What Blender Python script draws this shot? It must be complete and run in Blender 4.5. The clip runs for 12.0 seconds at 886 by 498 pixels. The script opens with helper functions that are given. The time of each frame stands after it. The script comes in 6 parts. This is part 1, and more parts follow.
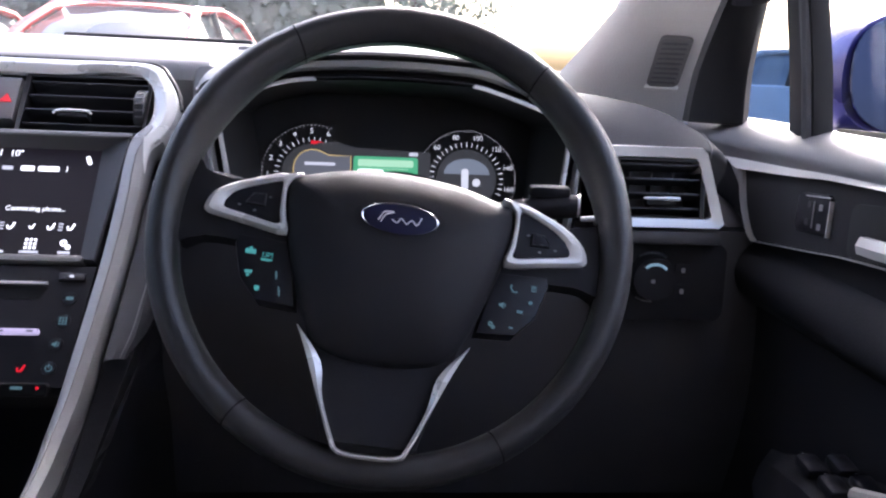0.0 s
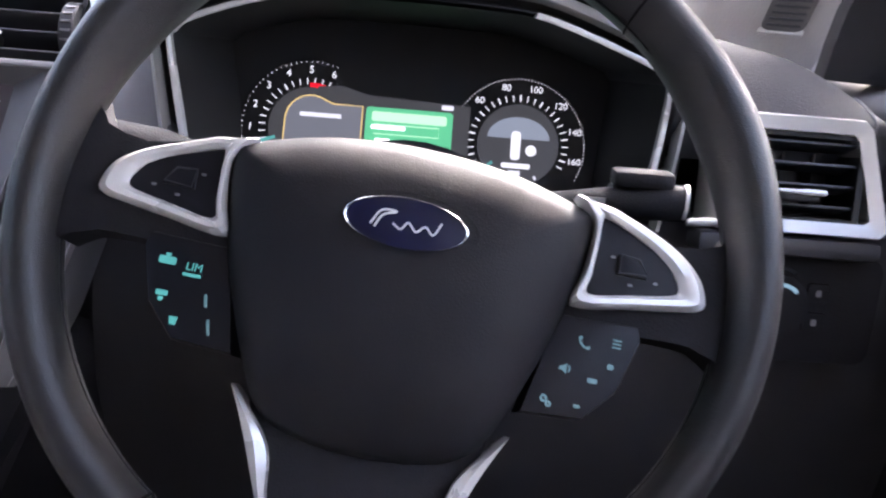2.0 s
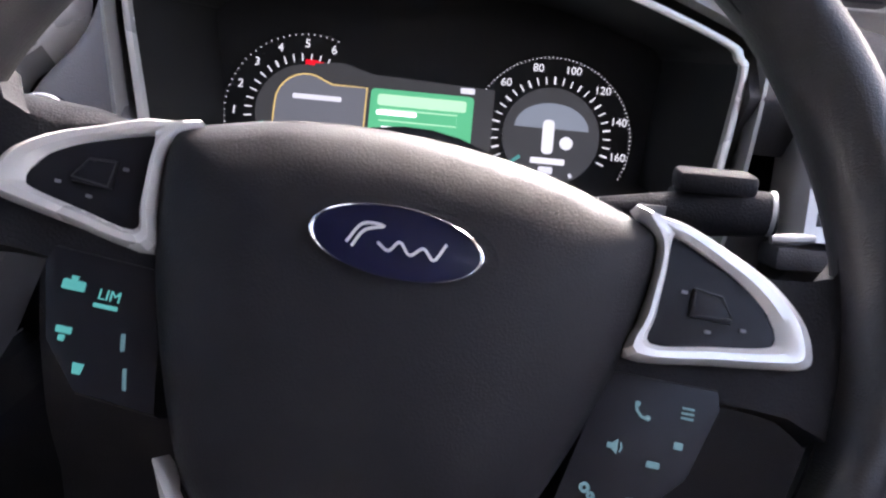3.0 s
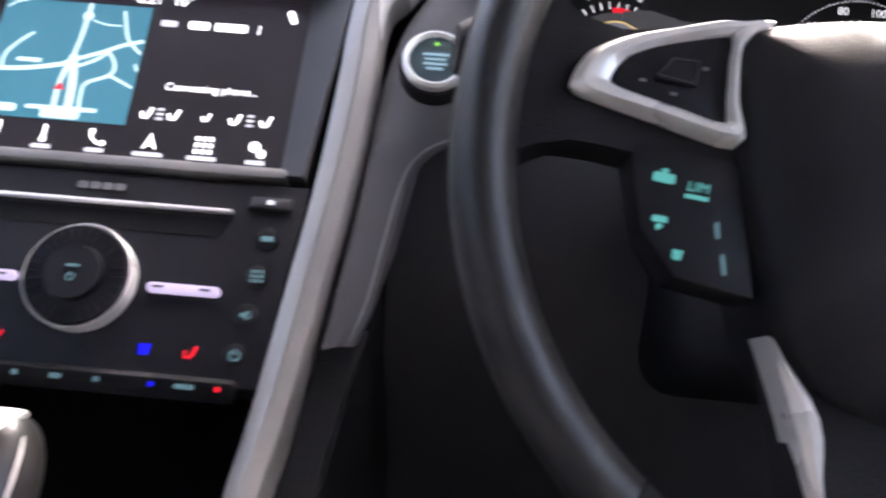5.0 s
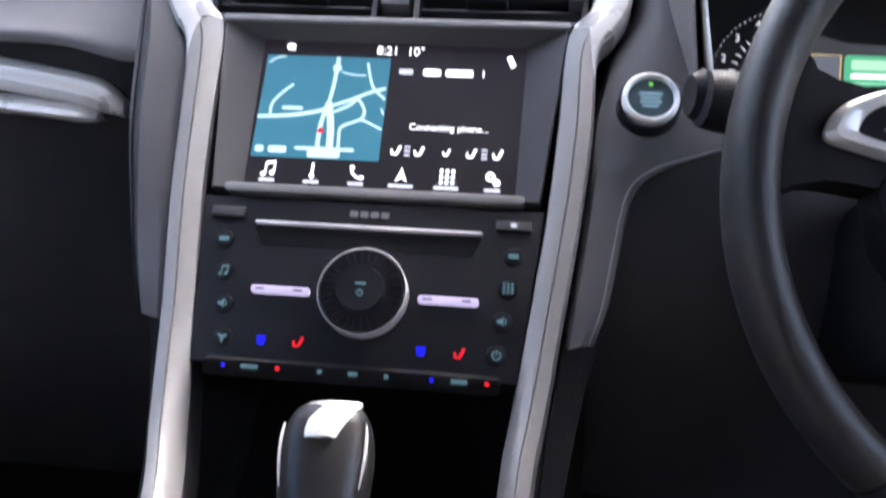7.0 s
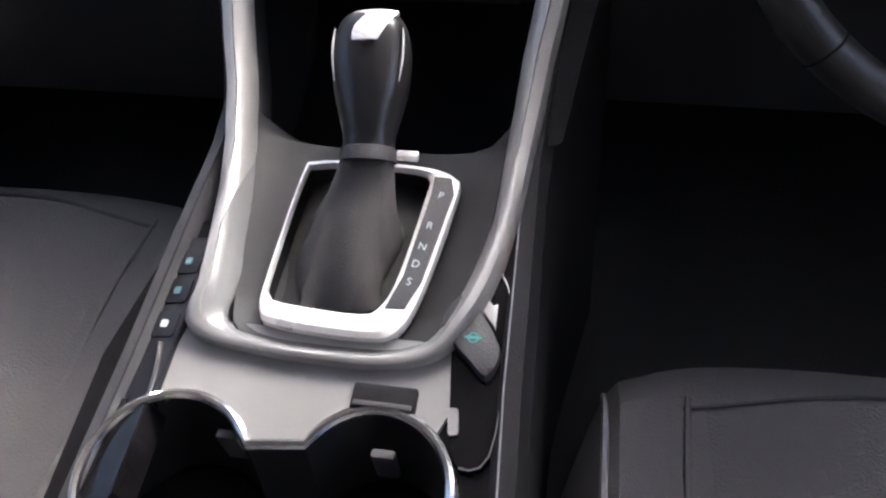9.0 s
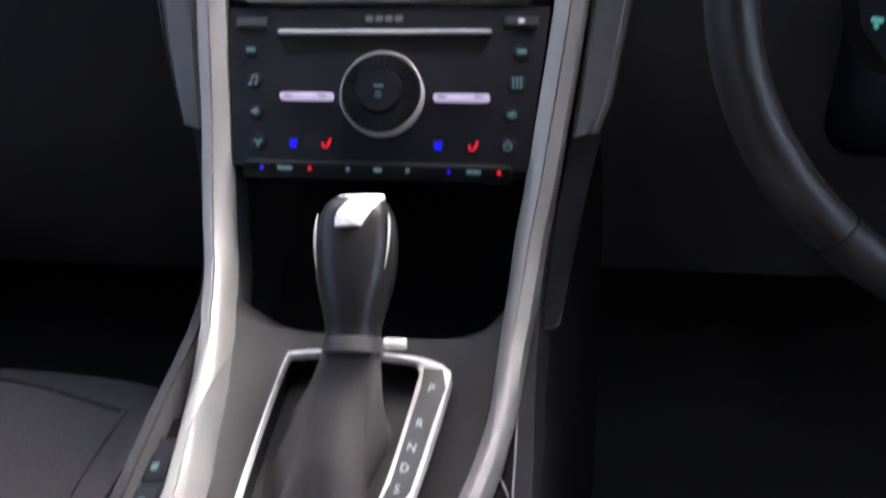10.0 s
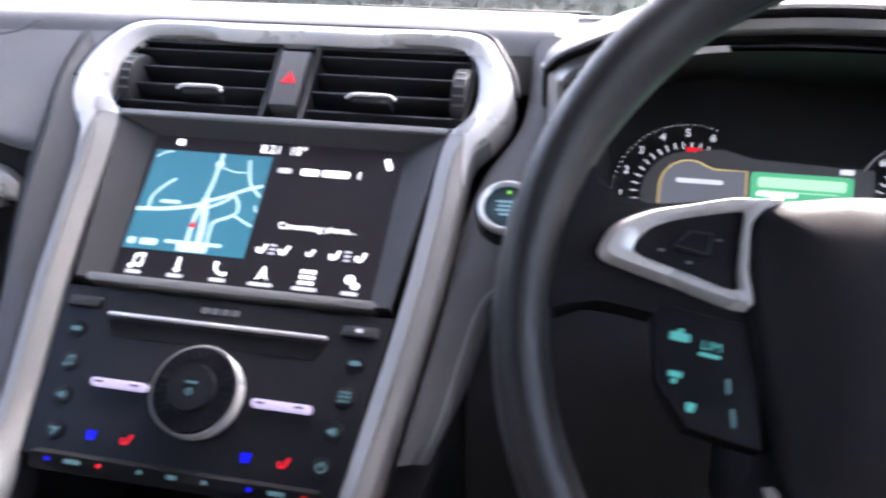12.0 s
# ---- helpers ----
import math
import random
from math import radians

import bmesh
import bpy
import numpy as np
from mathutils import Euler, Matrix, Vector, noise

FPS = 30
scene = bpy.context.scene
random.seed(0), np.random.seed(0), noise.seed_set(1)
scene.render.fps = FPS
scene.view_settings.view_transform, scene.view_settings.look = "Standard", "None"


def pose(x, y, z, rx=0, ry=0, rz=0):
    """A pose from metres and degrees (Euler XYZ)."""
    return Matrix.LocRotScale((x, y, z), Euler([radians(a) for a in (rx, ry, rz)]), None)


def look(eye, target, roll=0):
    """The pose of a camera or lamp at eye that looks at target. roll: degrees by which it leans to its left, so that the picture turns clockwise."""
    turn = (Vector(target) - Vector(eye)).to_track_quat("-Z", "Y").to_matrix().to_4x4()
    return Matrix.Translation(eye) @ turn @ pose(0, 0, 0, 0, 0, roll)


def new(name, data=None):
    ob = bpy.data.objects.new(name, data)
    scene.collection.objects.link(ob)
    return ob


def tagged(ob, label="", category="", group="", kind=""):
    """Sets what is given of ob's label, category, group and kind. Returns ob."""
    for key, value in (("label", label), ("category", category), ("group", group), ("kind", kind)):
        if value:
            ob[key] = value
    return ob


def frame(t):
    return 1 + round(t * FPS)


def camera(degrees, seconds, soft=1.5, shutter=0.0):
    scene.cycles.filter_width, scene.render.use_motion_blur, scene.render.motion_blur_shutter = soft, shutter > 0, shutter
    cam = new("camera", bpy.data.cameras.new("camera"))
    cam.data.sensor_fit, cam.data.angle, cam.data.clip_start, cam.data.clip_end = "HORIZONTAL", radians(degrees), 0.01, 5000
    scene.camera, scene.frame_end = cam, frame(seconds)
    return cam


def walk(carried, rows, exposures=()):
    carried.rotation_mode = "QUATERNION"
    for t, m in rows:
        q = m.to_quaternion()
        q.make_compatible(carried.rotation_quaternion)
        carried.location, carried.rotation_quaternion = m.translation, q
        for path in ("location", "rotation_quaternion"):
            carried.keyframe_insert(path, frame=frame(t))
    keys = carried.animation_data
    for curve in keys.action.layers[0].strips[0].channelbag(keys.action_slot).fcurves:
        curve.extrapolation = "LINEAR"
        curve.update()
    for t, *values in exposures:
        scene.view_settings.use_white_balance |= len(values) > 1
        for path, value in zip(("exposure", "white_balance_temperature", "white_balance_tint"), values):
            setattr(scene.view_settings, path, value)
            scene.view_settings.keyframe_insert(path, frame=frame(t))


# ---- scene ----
cam = camera(56.4, 12.0, soft=2.2, shutter=0.4)
PATH = [
    (0, (0.3612, -0.6341, 1.0695), (0.5345, 1.3092, 0.6295), 2.65),
    (0.5, (0.3608, -0.6263, 1.0634), (0.5318, 1.3088, 0.5882), 2.56),
    (1, (0.3652, -0.5669, 1.0658), (0.5196, 1.3553, 0.5355), 3.16),
    (1.5, (0.3788, -0.4760, 1.0662), (0.5029, 1.4404, 0.5075), 4.28),
    (2, (0.3859, -0.3928, 1.0534), (0.4591, 1.5204, 0.4752), 5.01),
    (2.5, (0.3929, -0.3219, 1.0512), (0.4233, 1.5852, 0.4494), 5.14),
    (2.7, (0.3961, -0.2934, 1.0455), (0.4190, 1.6123, 0.4389), 5.33),
    (4.5, (0.2955, -0.2757, 0.9934), (0.2501, 1.6430, 0.4306), 4.63),
    (5, (0.2018, -0.3195, 0.9879), (0.1415, 1.5819, 0.3706), 4.20),
    (5.5, (0.1414, -0.3567, 1.0259), (0.0367, 1.5482, 0.4257), 2.79),
    (6, (0.1123, -0.3967, 1.0547), (-0.1153, 1.5136, 0.5078), 1.63),
    (6.5, (0.1045, -0.4008, 1.0535), (-0.1617, 1.5087, 0.5214), 0.92),
    (7, (0.1047, -0.3992, 1.0260), (-0.1101, 1.4778, 0.3699), 1.18),
    (7.5, (0.1117, -0.4130, 1.0308), (-0.0791, 1.3335, 0.0751), -0.23),
    (7.7, (0.1351, -0.4199, 1.0399), (-0.1372, 1.2418, -0.0392), -1.74),
    (9.3, (0.1446, -0.4874, 1.0470), (-0.1914, 0.9336, -0.3196), -4.48),
    (9.5, (0.1484, -0.4644, 1.0477), (-0.2106, 0.9879, -0.2797), -5.48),
    (10, (0.1353, -0.4366, 1.0458), (-0.1854, 1.2047, -0.0512), -3.79),
    (10.5, (0.1427, -0.4191, 1.0404), (-0.2280, 1.3826, 0.2554), -0.94),
    (11, (0.1521, -0.4123, 1.0359), (-0.2829, 1.4708, 0.5212), 0.24),
    (11.5, (0.1691, -0.4021, 1.0313), (-0.2899, 1.4984, 0.6101), 0.86),
    (12, (0.2388, -0.3588, 1.0288), (-0.1507, 1.5553, 0.5994), 2.76),
]
STOPS = 2.9
SKY, SUN, GLOW = 0.15, 1.05, 0.125
EXPOSURES = [(0.0, -0.18, 5950, 20), (1.0, 0.10, 6000, 20), (2.0, 0.36, 6250, 21), (4.5, -0.10, 6450, 21), (5.0, 0.26, 6500, 19), (6.5, 0.10, 6250, 17), (7.0, 0.07, 6100, 16), (7.5, -0.32, 6600, 19), (9.0, -0.42, 6250, 15), (10.0, -0.30, 6250, 15), (10.8, 0.36, 6600, 17), (12.0, 0.20, 6100, 18)]
walk(cam, [(t, look(eye, target, roll)) for t, eye, target, roll in PATH], [(t, STOPS + e, k, tint) for t, e, k, tint in EXPOSURES])
# ---- light ----
world = bpy.data.worlds.new("sky")
scene.world = world
world.use_nodes = True
wn = world.node_tree
sky = wn.nodes.new("ShaderNodeTexSky")
sky.sky_type, sky.sun_disc = "NISHITA", False
sky.sun_elevation, sky.sun_rotation = radians(38), radians(27)
sky.air_density, sky.dust_density, sky.ozone_density = 1.0, 7.0, 1.0
bg = wn.nodes["Background"]
bg.inputs[1].default_value = SKY
wn.links.new(sky.outputs[0], bg.inputs[0])
sun_data = bpy.data.lights.new("sun", "SUN")
sun_data.energy, sun_data.angle, sun_data.color = SUN, radians(30), (1.0, 0.97, 0.94)
sun = new("sun", sun_data)
sun.matrix_world = look((3.4, 6.67, 6.75), (0, 0, 0.9))


# ---- materials ----
def mat(name, base, rough=0.5, metal=0.0, vary=0.15, vscale=6.0, grain=0.0, gscale=900.0, coat=0.0, spec=0.5, emit=None, power=0.0, rvary=0.12):
    """A surface with slow colour and gloss variation and a fine bump."""
    m = bpy.data.materials.new(name)
    m.use_nodes = True
    nt = m.node_tree
    b = nt.nodes["Principled BSDF"]
    b.inputs["Roughness"].default_value, b.inputs["Metallic"].default_value = rough, metal
    b.inputs["Coat Weight"].default_value, b.inputs["Specular IOR Level"].default_value = coat, spec
    tc = nt.nodes.new("ShaderNodeTexCoord")
    if vary > 0:
        no = nt.nodes.new("ShaderNodeTexNoise")
        no.inputs["Scale"].default_value, no.inputs["Detail"].default_value = vscale, 6.0
        nt.links.new(tc.outputs["Object"], no.inputs["Vector"])
        mx = nt.nodes.new("ShaderNodeMix")
        mx.data_type = "RGBA"
        mx.inputs[6].default_value = (*[c * (1 - vary) for c in base], 1)
        mx.inputs[7].default_value = (*[min(1, c * (1 + vary)) for c in base], 1)
        nt.links.new(no.outputs[0], mx.inputs[0])
        nt.links.new(mx.outputs[2], b.inputs["Base Color"])
        mr = nt.nodes.new("ShaderNodeMapRange")
        mr.inputs[3].default_value, mr.inputs[4].default_value = max(0.02, rough - rvary), min(1, rough + rvary)
        nt.links.new(no.outputs[0], mr.inputs[0])
        nt.links.new(mr.outputs[0], b.inputs["Roughness"])
    else:
        b.inputs["Base Color"].default_value = (*base, 1)
    if grain > 0:
        vo = nt.nodes.new("ShaderNodeTexVoronoi")
        vo.inputs["Scale"].default_value = gscale
        nt.links.new(tc.outputs["Object"], vo.inputs["Vector"])
        bp = nt.nodes.new("ShaderNodeBump")
        bp.inputs["Strength"].default_value, bp.inputs["Distance"].default_value = grain, 0.0006
        nt.links.new(vo.outputs[0], bp.inputs["Height"])
        nt.links.new(bp.outputs[0], b.inputs["Normal"])
    if emit:
        b.inputs["Emission Color"].default_value, b.inputs["Emission Strength"].default_value = (*emit, 1), power
    return m


def lamp_mat(name, colour, power):
    return mat(name, tuple(c * 0.3 for c in colour), 0.4, vary=0, emit=colour, power=power * GLOW)


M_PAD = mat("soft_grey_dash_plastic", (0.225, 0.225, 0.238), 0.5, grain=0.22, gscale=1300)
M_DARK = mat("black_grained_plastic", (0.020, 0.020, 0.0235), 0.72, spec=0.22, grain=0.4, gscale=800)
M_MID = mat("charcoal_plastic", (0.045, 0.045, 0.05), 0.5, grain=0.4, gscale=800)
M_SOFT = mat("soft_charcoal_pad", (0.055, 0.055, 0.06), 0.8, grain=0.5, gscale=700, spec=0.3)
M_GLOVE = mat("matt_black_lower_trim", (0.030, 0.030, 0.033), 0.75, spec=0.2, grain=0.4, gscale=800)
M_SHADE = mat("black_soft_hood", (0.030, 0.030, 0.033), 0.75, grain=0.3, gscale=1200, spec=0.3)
M_BOWL = mat("dark_satin_bowl", (0.03, 0.03, 0.032), 0.55, grain=0.25, gscale=1200, spec=0.3)
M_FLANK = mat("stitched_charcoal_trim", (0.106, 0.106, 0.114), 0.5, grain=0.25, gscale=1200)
# Dash pad grey lowered for the shade on the fascia's lower part.
M_FASCIA_SHADED = mat("shaded_grey_fascia", (0.106, 0.106, 0.112), 0.5, grain=0.25, gscale=1200)
M_SURROUND = mat("dark_grey_screen_surround", (0.055, 0.055, 0.060), 0.5, grain=0.2, gscale=1200)
M_PANEL = mat("satin_black_panel", (0.013, 0.013, 0.017), 0.42, spec=0.3, vary=0.2)
M_VENT = mat("matt_black_vent", (0.011, 0.011, 0.0125), 0.55)
M_SLAT = mat("black_vent_slat", (0.034, 0.034, 0.037), 0.34)
M_SILVER = mat("satin_silver_paint", (0.365, 0.362, 0.355), 0.42, metal=0.4, vary=0.05, vscale=14)
# Lit copy of the silver paint, lighter for trim facing the side window.
M_SILVER_LIT = mat("lit_satin_silver", (0.68, 0.675, 0.66), 0.36, metal=0.5, vary=0.05, vscale=14)
M_BRUSH = mat("brushed_grey_plate", (0.27, 0.267, 0.268), 0.42, metal=0.3, vary=0.08, vscale=40)
# Near-white copy of the silver; its lightness stands for reflected window light.
M_TRIM = mat("bright_satin_trim", (0.87, 0.87, 0.86), 0.28, metal=0.3, vary=0.03, vscale=14, rvary=0.03)
M_BAND = mat("grey_satin_band", (0.24, 0.24, 0.245), 0.4, metal=0.2, vary=0.08)
M_CHROME = mat("bright_chrome", (0.85, 0.85, 0.86), 0.2, metal=1.0, vary=0.03, rvary=0.05)
M_LEATHER = mat("black_wheel_leather", (0.031, 0.0305, 0.0315), 0.36, spec=0.55, grain=0.3, gscale=1300, vary=0.2)
M_AIRBAG = mat("charcoal_airbag_plastic", (0.0175, 0.017, 0.0195), 0.56, spec=0.24, grain=0.16, gscale=1100)
M_GLOSS = mat("piano_black", (0.006, 0.006, 0.007), 0.1, vary=0.1, rvary=0.04)
M_KNOB = mat("satin_black_knob", (0.02, 0.02, 0.021), 0.3, vary=0.15)
M_SEAT = mat("grey_seat_cloth", (0.125, 0.12, 0.12), 0.85, grain=1.0, gscale=420, vary=0.25)
M_SEAT2 = mat("grey_seat_leather", (0.115, 0.111, 0.112), 0.68, grain=0.8, gscale=450, vary=0.15)
M_CARPET = mat("black_carpet", (0.05, 0.049, 0.052), 0.95, grain=1.0, gscale=300)
M_LINING = mat("pale_grey_headlining", (0.30, 0.295, 0.29), 0.9, grain=0.6, gscale=300, vary=0.06)
M_PILLAR = mat("beige_pillar_fabric", (0.37, 0.362, 0.345), 0.85, grain=0.6, gscale=350, vary=0.08)
M_GRILLE = mat("grey_speaker_cloth", (0.10, 0.098, 0.096), 0.9, grain=0.8, gscale=500)
M_RUBBER = mat("black_rubber", (0.010, 0.010, 0.011), 0.7, spec=0.2)
M_BOOT = mat("soft_black_gaiter", (0.078, 0.076, 0.076), 0.65, spec=0.3, grain=0.35, gscale=800, vary=0.3)
M_BLUE = mat("metallic_blue_paint", (0.05, 0.045, 0.2), 0.28, metal=0.45, coat=0.6, vary=0.06)
M_EMBLEM = mat("deep_blue_enamel", (0.006, 0.007, 0.030), 0.3, coat=0.3, vary=0.1)
M_STITCH = mat("light_grey_thread", (0.28, 0.28, 0.29), 0.8, vary=0.1)
M_DIAL = mat("black_dial_face", (0.032, 0.0315, 0.033), 0.6, vary=0.15, spec=0.2)
M_HUB = mat("grey_dial_centre", (0.018, 0.018, 0.02), 0.4, vary=0.1, emit=(0.5, 0.52, 0.55), power=0.10 * GLOW)

E_WHITE = lamp_mat("white_backlight", (0.95, 0.97, 1.0), 2.6)
E_DIAL = lamp_mat("dial_backlight", (0.9, 0.92, 0.97), 1.0)
E_GATE = lamp_mat("gear_letter_backlight", (0.68, 0.78, 0.80), 1.3)
E_SOFT = lamp_mat("soft_white_backlight", (0.8, 0.82, 0.9), 1.0)
E_LILAC = lamp_mat("lilac_backlight", (0.80, 0.70, 1.0), 0.75)
E_TEAL = lamp_mat("teal_backlight", (0.13, 0.6, 0.55), 0.55)
E_DIM = lamp_mat("dim_teal_backlight", (0.20, 0.40, 0.44), 0.38)
E_RED = lamp_mat("red_backlight", (1.0, 0.012, 0.03), 0.85)
E_BLUE = lamp_mat("blue_backlight", (0.008, 0.008, 1.0), 1.0)
E_AMBER = lamp_mat("amber_backlight", (0.85, 0.62, 0.22), 1.0)
E_GREEN = lamp_mat("green_display", (0.12, 0.62, 0.3), 0.85)
E_GREENHI = lamp_mat("pale_green_display", (0.55, 0.95, 0.62), 1.0)
E_LIME = lamp_mat("lime_telltale", (0.3, 0.9, 0.1), 1.0)
E_MAP = lamp_mat("teal_map", (0.055, 0.25, 0.34), 0.88)
E_ROAD = lamp_mat("pale_map_road", (0.6, 0.85, 0.88), 1.3)
E_SCREEN = lamp_mat("dark_display", (0.012, 0.009, 0.013), 1.0)
E_GREYBOX = lamp_mat("grey_display_box", (0.15, 0.16, 0.185), 1.0)
E_CREST = lamp_mat("pale_dial_glow", (0.26, 0.30, 0.36), 0.9)
E_START = lamp_mat("pale_blue_legend", (0.25, 0.42, 0.5), 0.8)

M_GLASS = bpy.data.materials.new("clear_glass")
M_GLASS.use_nodes = True
gb = M_GLASS.node_tree.nodes["Principled BSDF"]
gb.inputs["Transmission Weight"].default_value, gb.inputs["Roughness"].default_value, gb.inputs["IOR"].default_value = 1.0, 0.0, 1.2
gb.inputs["Base Color"].default_value = (0.97, 0.99, 0.98, 1)

# Dark glass for an added pane that dims the passenger side.
M_DIMMER = M_GLASS.copy()
M_DIMMER.name = "tinted_glass"
M_DIMMER.node_tree.nodes["Principled BSDF"].inputs["Base Color"].default_value = (0.47, 0.50, 0.50, 1)


# ---- building helpers ----
def plane_matrix(o, tilt, spin=0.0, yaw=0.0):
    """Local x to the right, y up along a plane that leans forward by tilt degrees, z towards the seats."""
    return Matrix.Translation(o) @ pose(0, 0, 0, 0, 0, yaw) @ pose(0, 0, 0, 90 - tilt, 0, 0) @ pose(0, 0, 0, 0, 0, spin)


def thing(name, m, label, category, group="", kind=""):
    ob = new(name)
    ob.matrix_world = m if isinstance(m, Matrix) else Matrix.Translation(m)
    return tagged(ob, label, category, group, kind)


def root_matrix(ob):
    while ob.parent:
        ob = ob.parent
    return ob.matrix_basis


def finish(name, me, material, angle=35):
    me.materials.append(material)
    for p in me.polygons:
        p.use_smooth = True
    me.set_sharp_from_angle(angle=radians(angle))
    return me


def part(name, bm, material, parent=None, label="", world_space=False, angle=35):
    if world_space and parent:
        bm.transform(root_matrix(parent).inverted())
    bmesh.ops.recalc_face_normals(bm, faces=bm.faces)
    me = bpy.data.meshes.new(name)
    bm.to_mesh(me)
    bm.free()
    ob = new(name, finish(name, me, material, angle))
    if parent:
        ob.parent = parent
    if label:
        tagged(ob, label)
    return ob


def smooth_line(pts, n=6, closed=False):
    """A Catmull-Rom line through points of any dimension."""
    p = [np.array(q, float) for q in pts]
    p = [p[-1], *p, p[0], p[1]] if closed else [2 * p[0] - p[1], *p, 2 * p[-1] - p[-2]]
    out = []
    for a, b, c, d in zip(p, p[1:], p[2:], p[3:]):
        for k in range(n):
            t = k / n
            out.append(0.5 * (2 * b + (c - a) * t + (2 * a - 5 * b + 4 * c - d) * t * t + (3 * b - a - 3 * c + d) * t ** 3))
    if not closed:
        out.append(p[-2])
    return out


def grid(rows, closed_u=False, closed_v=False):
    """A surface through rows of points."""
    bm = bmesh.new()
    vs = [[bm.verts.new(tuple(q)) for q in r] for r in rows]
    nr, nc = len(vs), len(vs[0])
    for i in range(nr if closed_u else nr - 1):
        for j in range(nc if closed_v else nc - 1):
            a, b, c, d = vs[i][j], vs[i][(j + 1) % nc], vs[(i + 1) % nr][(j + 1) % nc], vs[(i + 1) % nr][j]
            bm.faces.new((a, b, c, d))
    return bm


def cap(bm, rows_first=None):
    """Closes all open loops."""
    bmesh.ops.holes_fill(bm, edges=[e for e in bm.edges if e.is_boundary], sides=0)
    return bm


def shell(rows, depth, axis):
    """A surface given thickness: its copy moved along axis, with closed rims."""
    axis = Vector(axis).normalized() * depth
    ring_rows = [list(r) + [Vector(tuple(q)) + axis for q in reversed(r)] for r in rows]
    bm = grid(ring_rows, closed_v=True)
    return cap(bm)


def prism(pts, z0, z1, bevel=0.0, seg=2, inset=0.0):
    """A polygon of the local xy plane drawn out from z0 to z1, its z1 rim rounded."""
    bm = bmesh.new()
    n = len(pts)
    lo = [bm.verts.new((p[0], p[1], z0)) for p in pts]
    hi = [bm.verts.new((p[0], p[1], z1)) for p in pts]
    bm.faces.new(lo[::-1])
    top = bm.faces.new(hi)
    for i in range(n):
        bm.faces.new((lo[i], lo[(i + 1) % n], hi[(i + 1) % n], hi[i]))
    if bevel > 0:
        bmesh.ops.bevel(bm, geom=list(top.edges), offset=bevel, segments=seg, affect="EDGES", profile=0.6)
    return bm


def box(c, s, bevel=0.0, seg=2, m=None):
    bm = bmesh.new()
    bmesh.ops.create_cube(bm, size=1.0, matrix=Matrix.Translation(c) @ Matrix.Diagonal((*s, 1)))
    if bevel > 0:
        bmesh.ops.bevel(bm, geom=list(bm.edges), offset=bevel, segments=seg, affect="EDGES", profile=0.5)
    if m is not None:
        bm.transform(m)
    return bm


def disc(c, r, z0, z1, n=40, bevel=0.0, r_top=None):
    rt = r if r_top is None else r_top
    bm = bmesh.new()
    lo = [bm.verts.new((c[0] + r * math.cos(2 * math.pi * k / n), c[1] + r * math.sin(2 * math.pi * k / n), z0)) for k in range(n)]
    hi = [bm.verts.new((c[0] + rt * math.cos(2 * math.pi * k / n), c[1] + rt * math.sin(2 * math.pi * k / n), z1)) for k in range(n)]
    bm.faces.new(lo[::-1])
    top = bm.faces.new(hi)
    for i in range(n):
        bm.faces.new((lo[i], lo[(i + 1) % n], hi[(i + 1) % n], hi[i]))
    if bevel > 0:
        bmesh.ops.bevel(bm, geom=list(top.edges), offset=bevel, segments=2, affect="EDGES", profile=0.5)
    return bm


def hoop(c, r_in, r_out, z0, z1, n=56, a0=0.0, a1=360.0, crown=0.0, squash=1.0):
    """A flat ring, or a part of one, with a crowned face."""
    full = abs(a1 - a0) >= 359.9
    rows = []
    rm, zm = (r_in + r_out) / 2, z1 + crown
    for k in range(n if full else n + 1):
        a = radians(a0 + (a1 - a0) * k / n)
        ca, sa = math.cos(a), math.sin(a) * squash
        rows.append([(c[0] + r * ca, c[1] + r * sa, z) for r, z in ((r_in, z0), (r_in, z1), (rm, zm), (r_out, z1), (r_out, z0))])
    bm = grid(rows, closed_u=full, closed_v=True)
    return bm if full else cap(bm)


def tube(pts, r, seg=10, closed=False):
    """A round bar along points; r is one radius or one for each point."""
    p = [Vector(tuple(q)) for q in pts]
    n = len(p)
    rows = []
    up = Vector((0, 0, 1))
    for i in range(n):
        t = (p[(i + 1) % n] - p[i - 1]) if closed or 0 < i < n - 1 else (p[1] - p[0] if i == 0 else p[-1] - p[-2])
        t.normalize()
        side = t.cross(up)
        if side.length < 0.05:
            side = t.cross(Vector((0, 1, 0)))
        side.normalize()
        nor = side.cross(t)
        rr = float(r[i]) if isinstance(r, (list, tuple)) else r
        rows.append([p[i] + rr * (math.cos(2 * math.pi * k / seg) * side + math.sin(2 * math.pi * k / seg) * nor) for k in range(seg)])
    bm = grid(rows, closed_u=closed, closed_v=True)
    return bm if closed else cap(bm)


def ribbon(pts, width, z0, z1):
    """A flat strip along a line of the local xy plane."""
    p = [np.array(q[:2], float) for q in pts]
    left, right = [], []
    for i in range(len(p)):
        t = p[min(i + 1, len(p) - 1)] - p[max(i - 1, 0)]
        t = t / (np.linalg.norm(t) + 1e-9)
        s = np.array([-t[1], t[0]]) * width / 2
        left.append(p[i] + s), right.append(p[i] - s)
    rows = [[(*a, z0), (*a, z1), (*b, z1), (*b, z0)] for a, b in zip(left, right)]
    return cap(grid(rows, closed_v=True))


def merge(*bms):
    out = bmesh.new()
    for b in bms:
        me = bpy.data.meshes.new("tmp")
        b.to_mesh(me)
        b.free()
        out.from_mesh(me)
        bpy.data.meshes.remove(me)
    return out


def moved(bm, *a):
    bm.transform(pose(*a))
    return bm


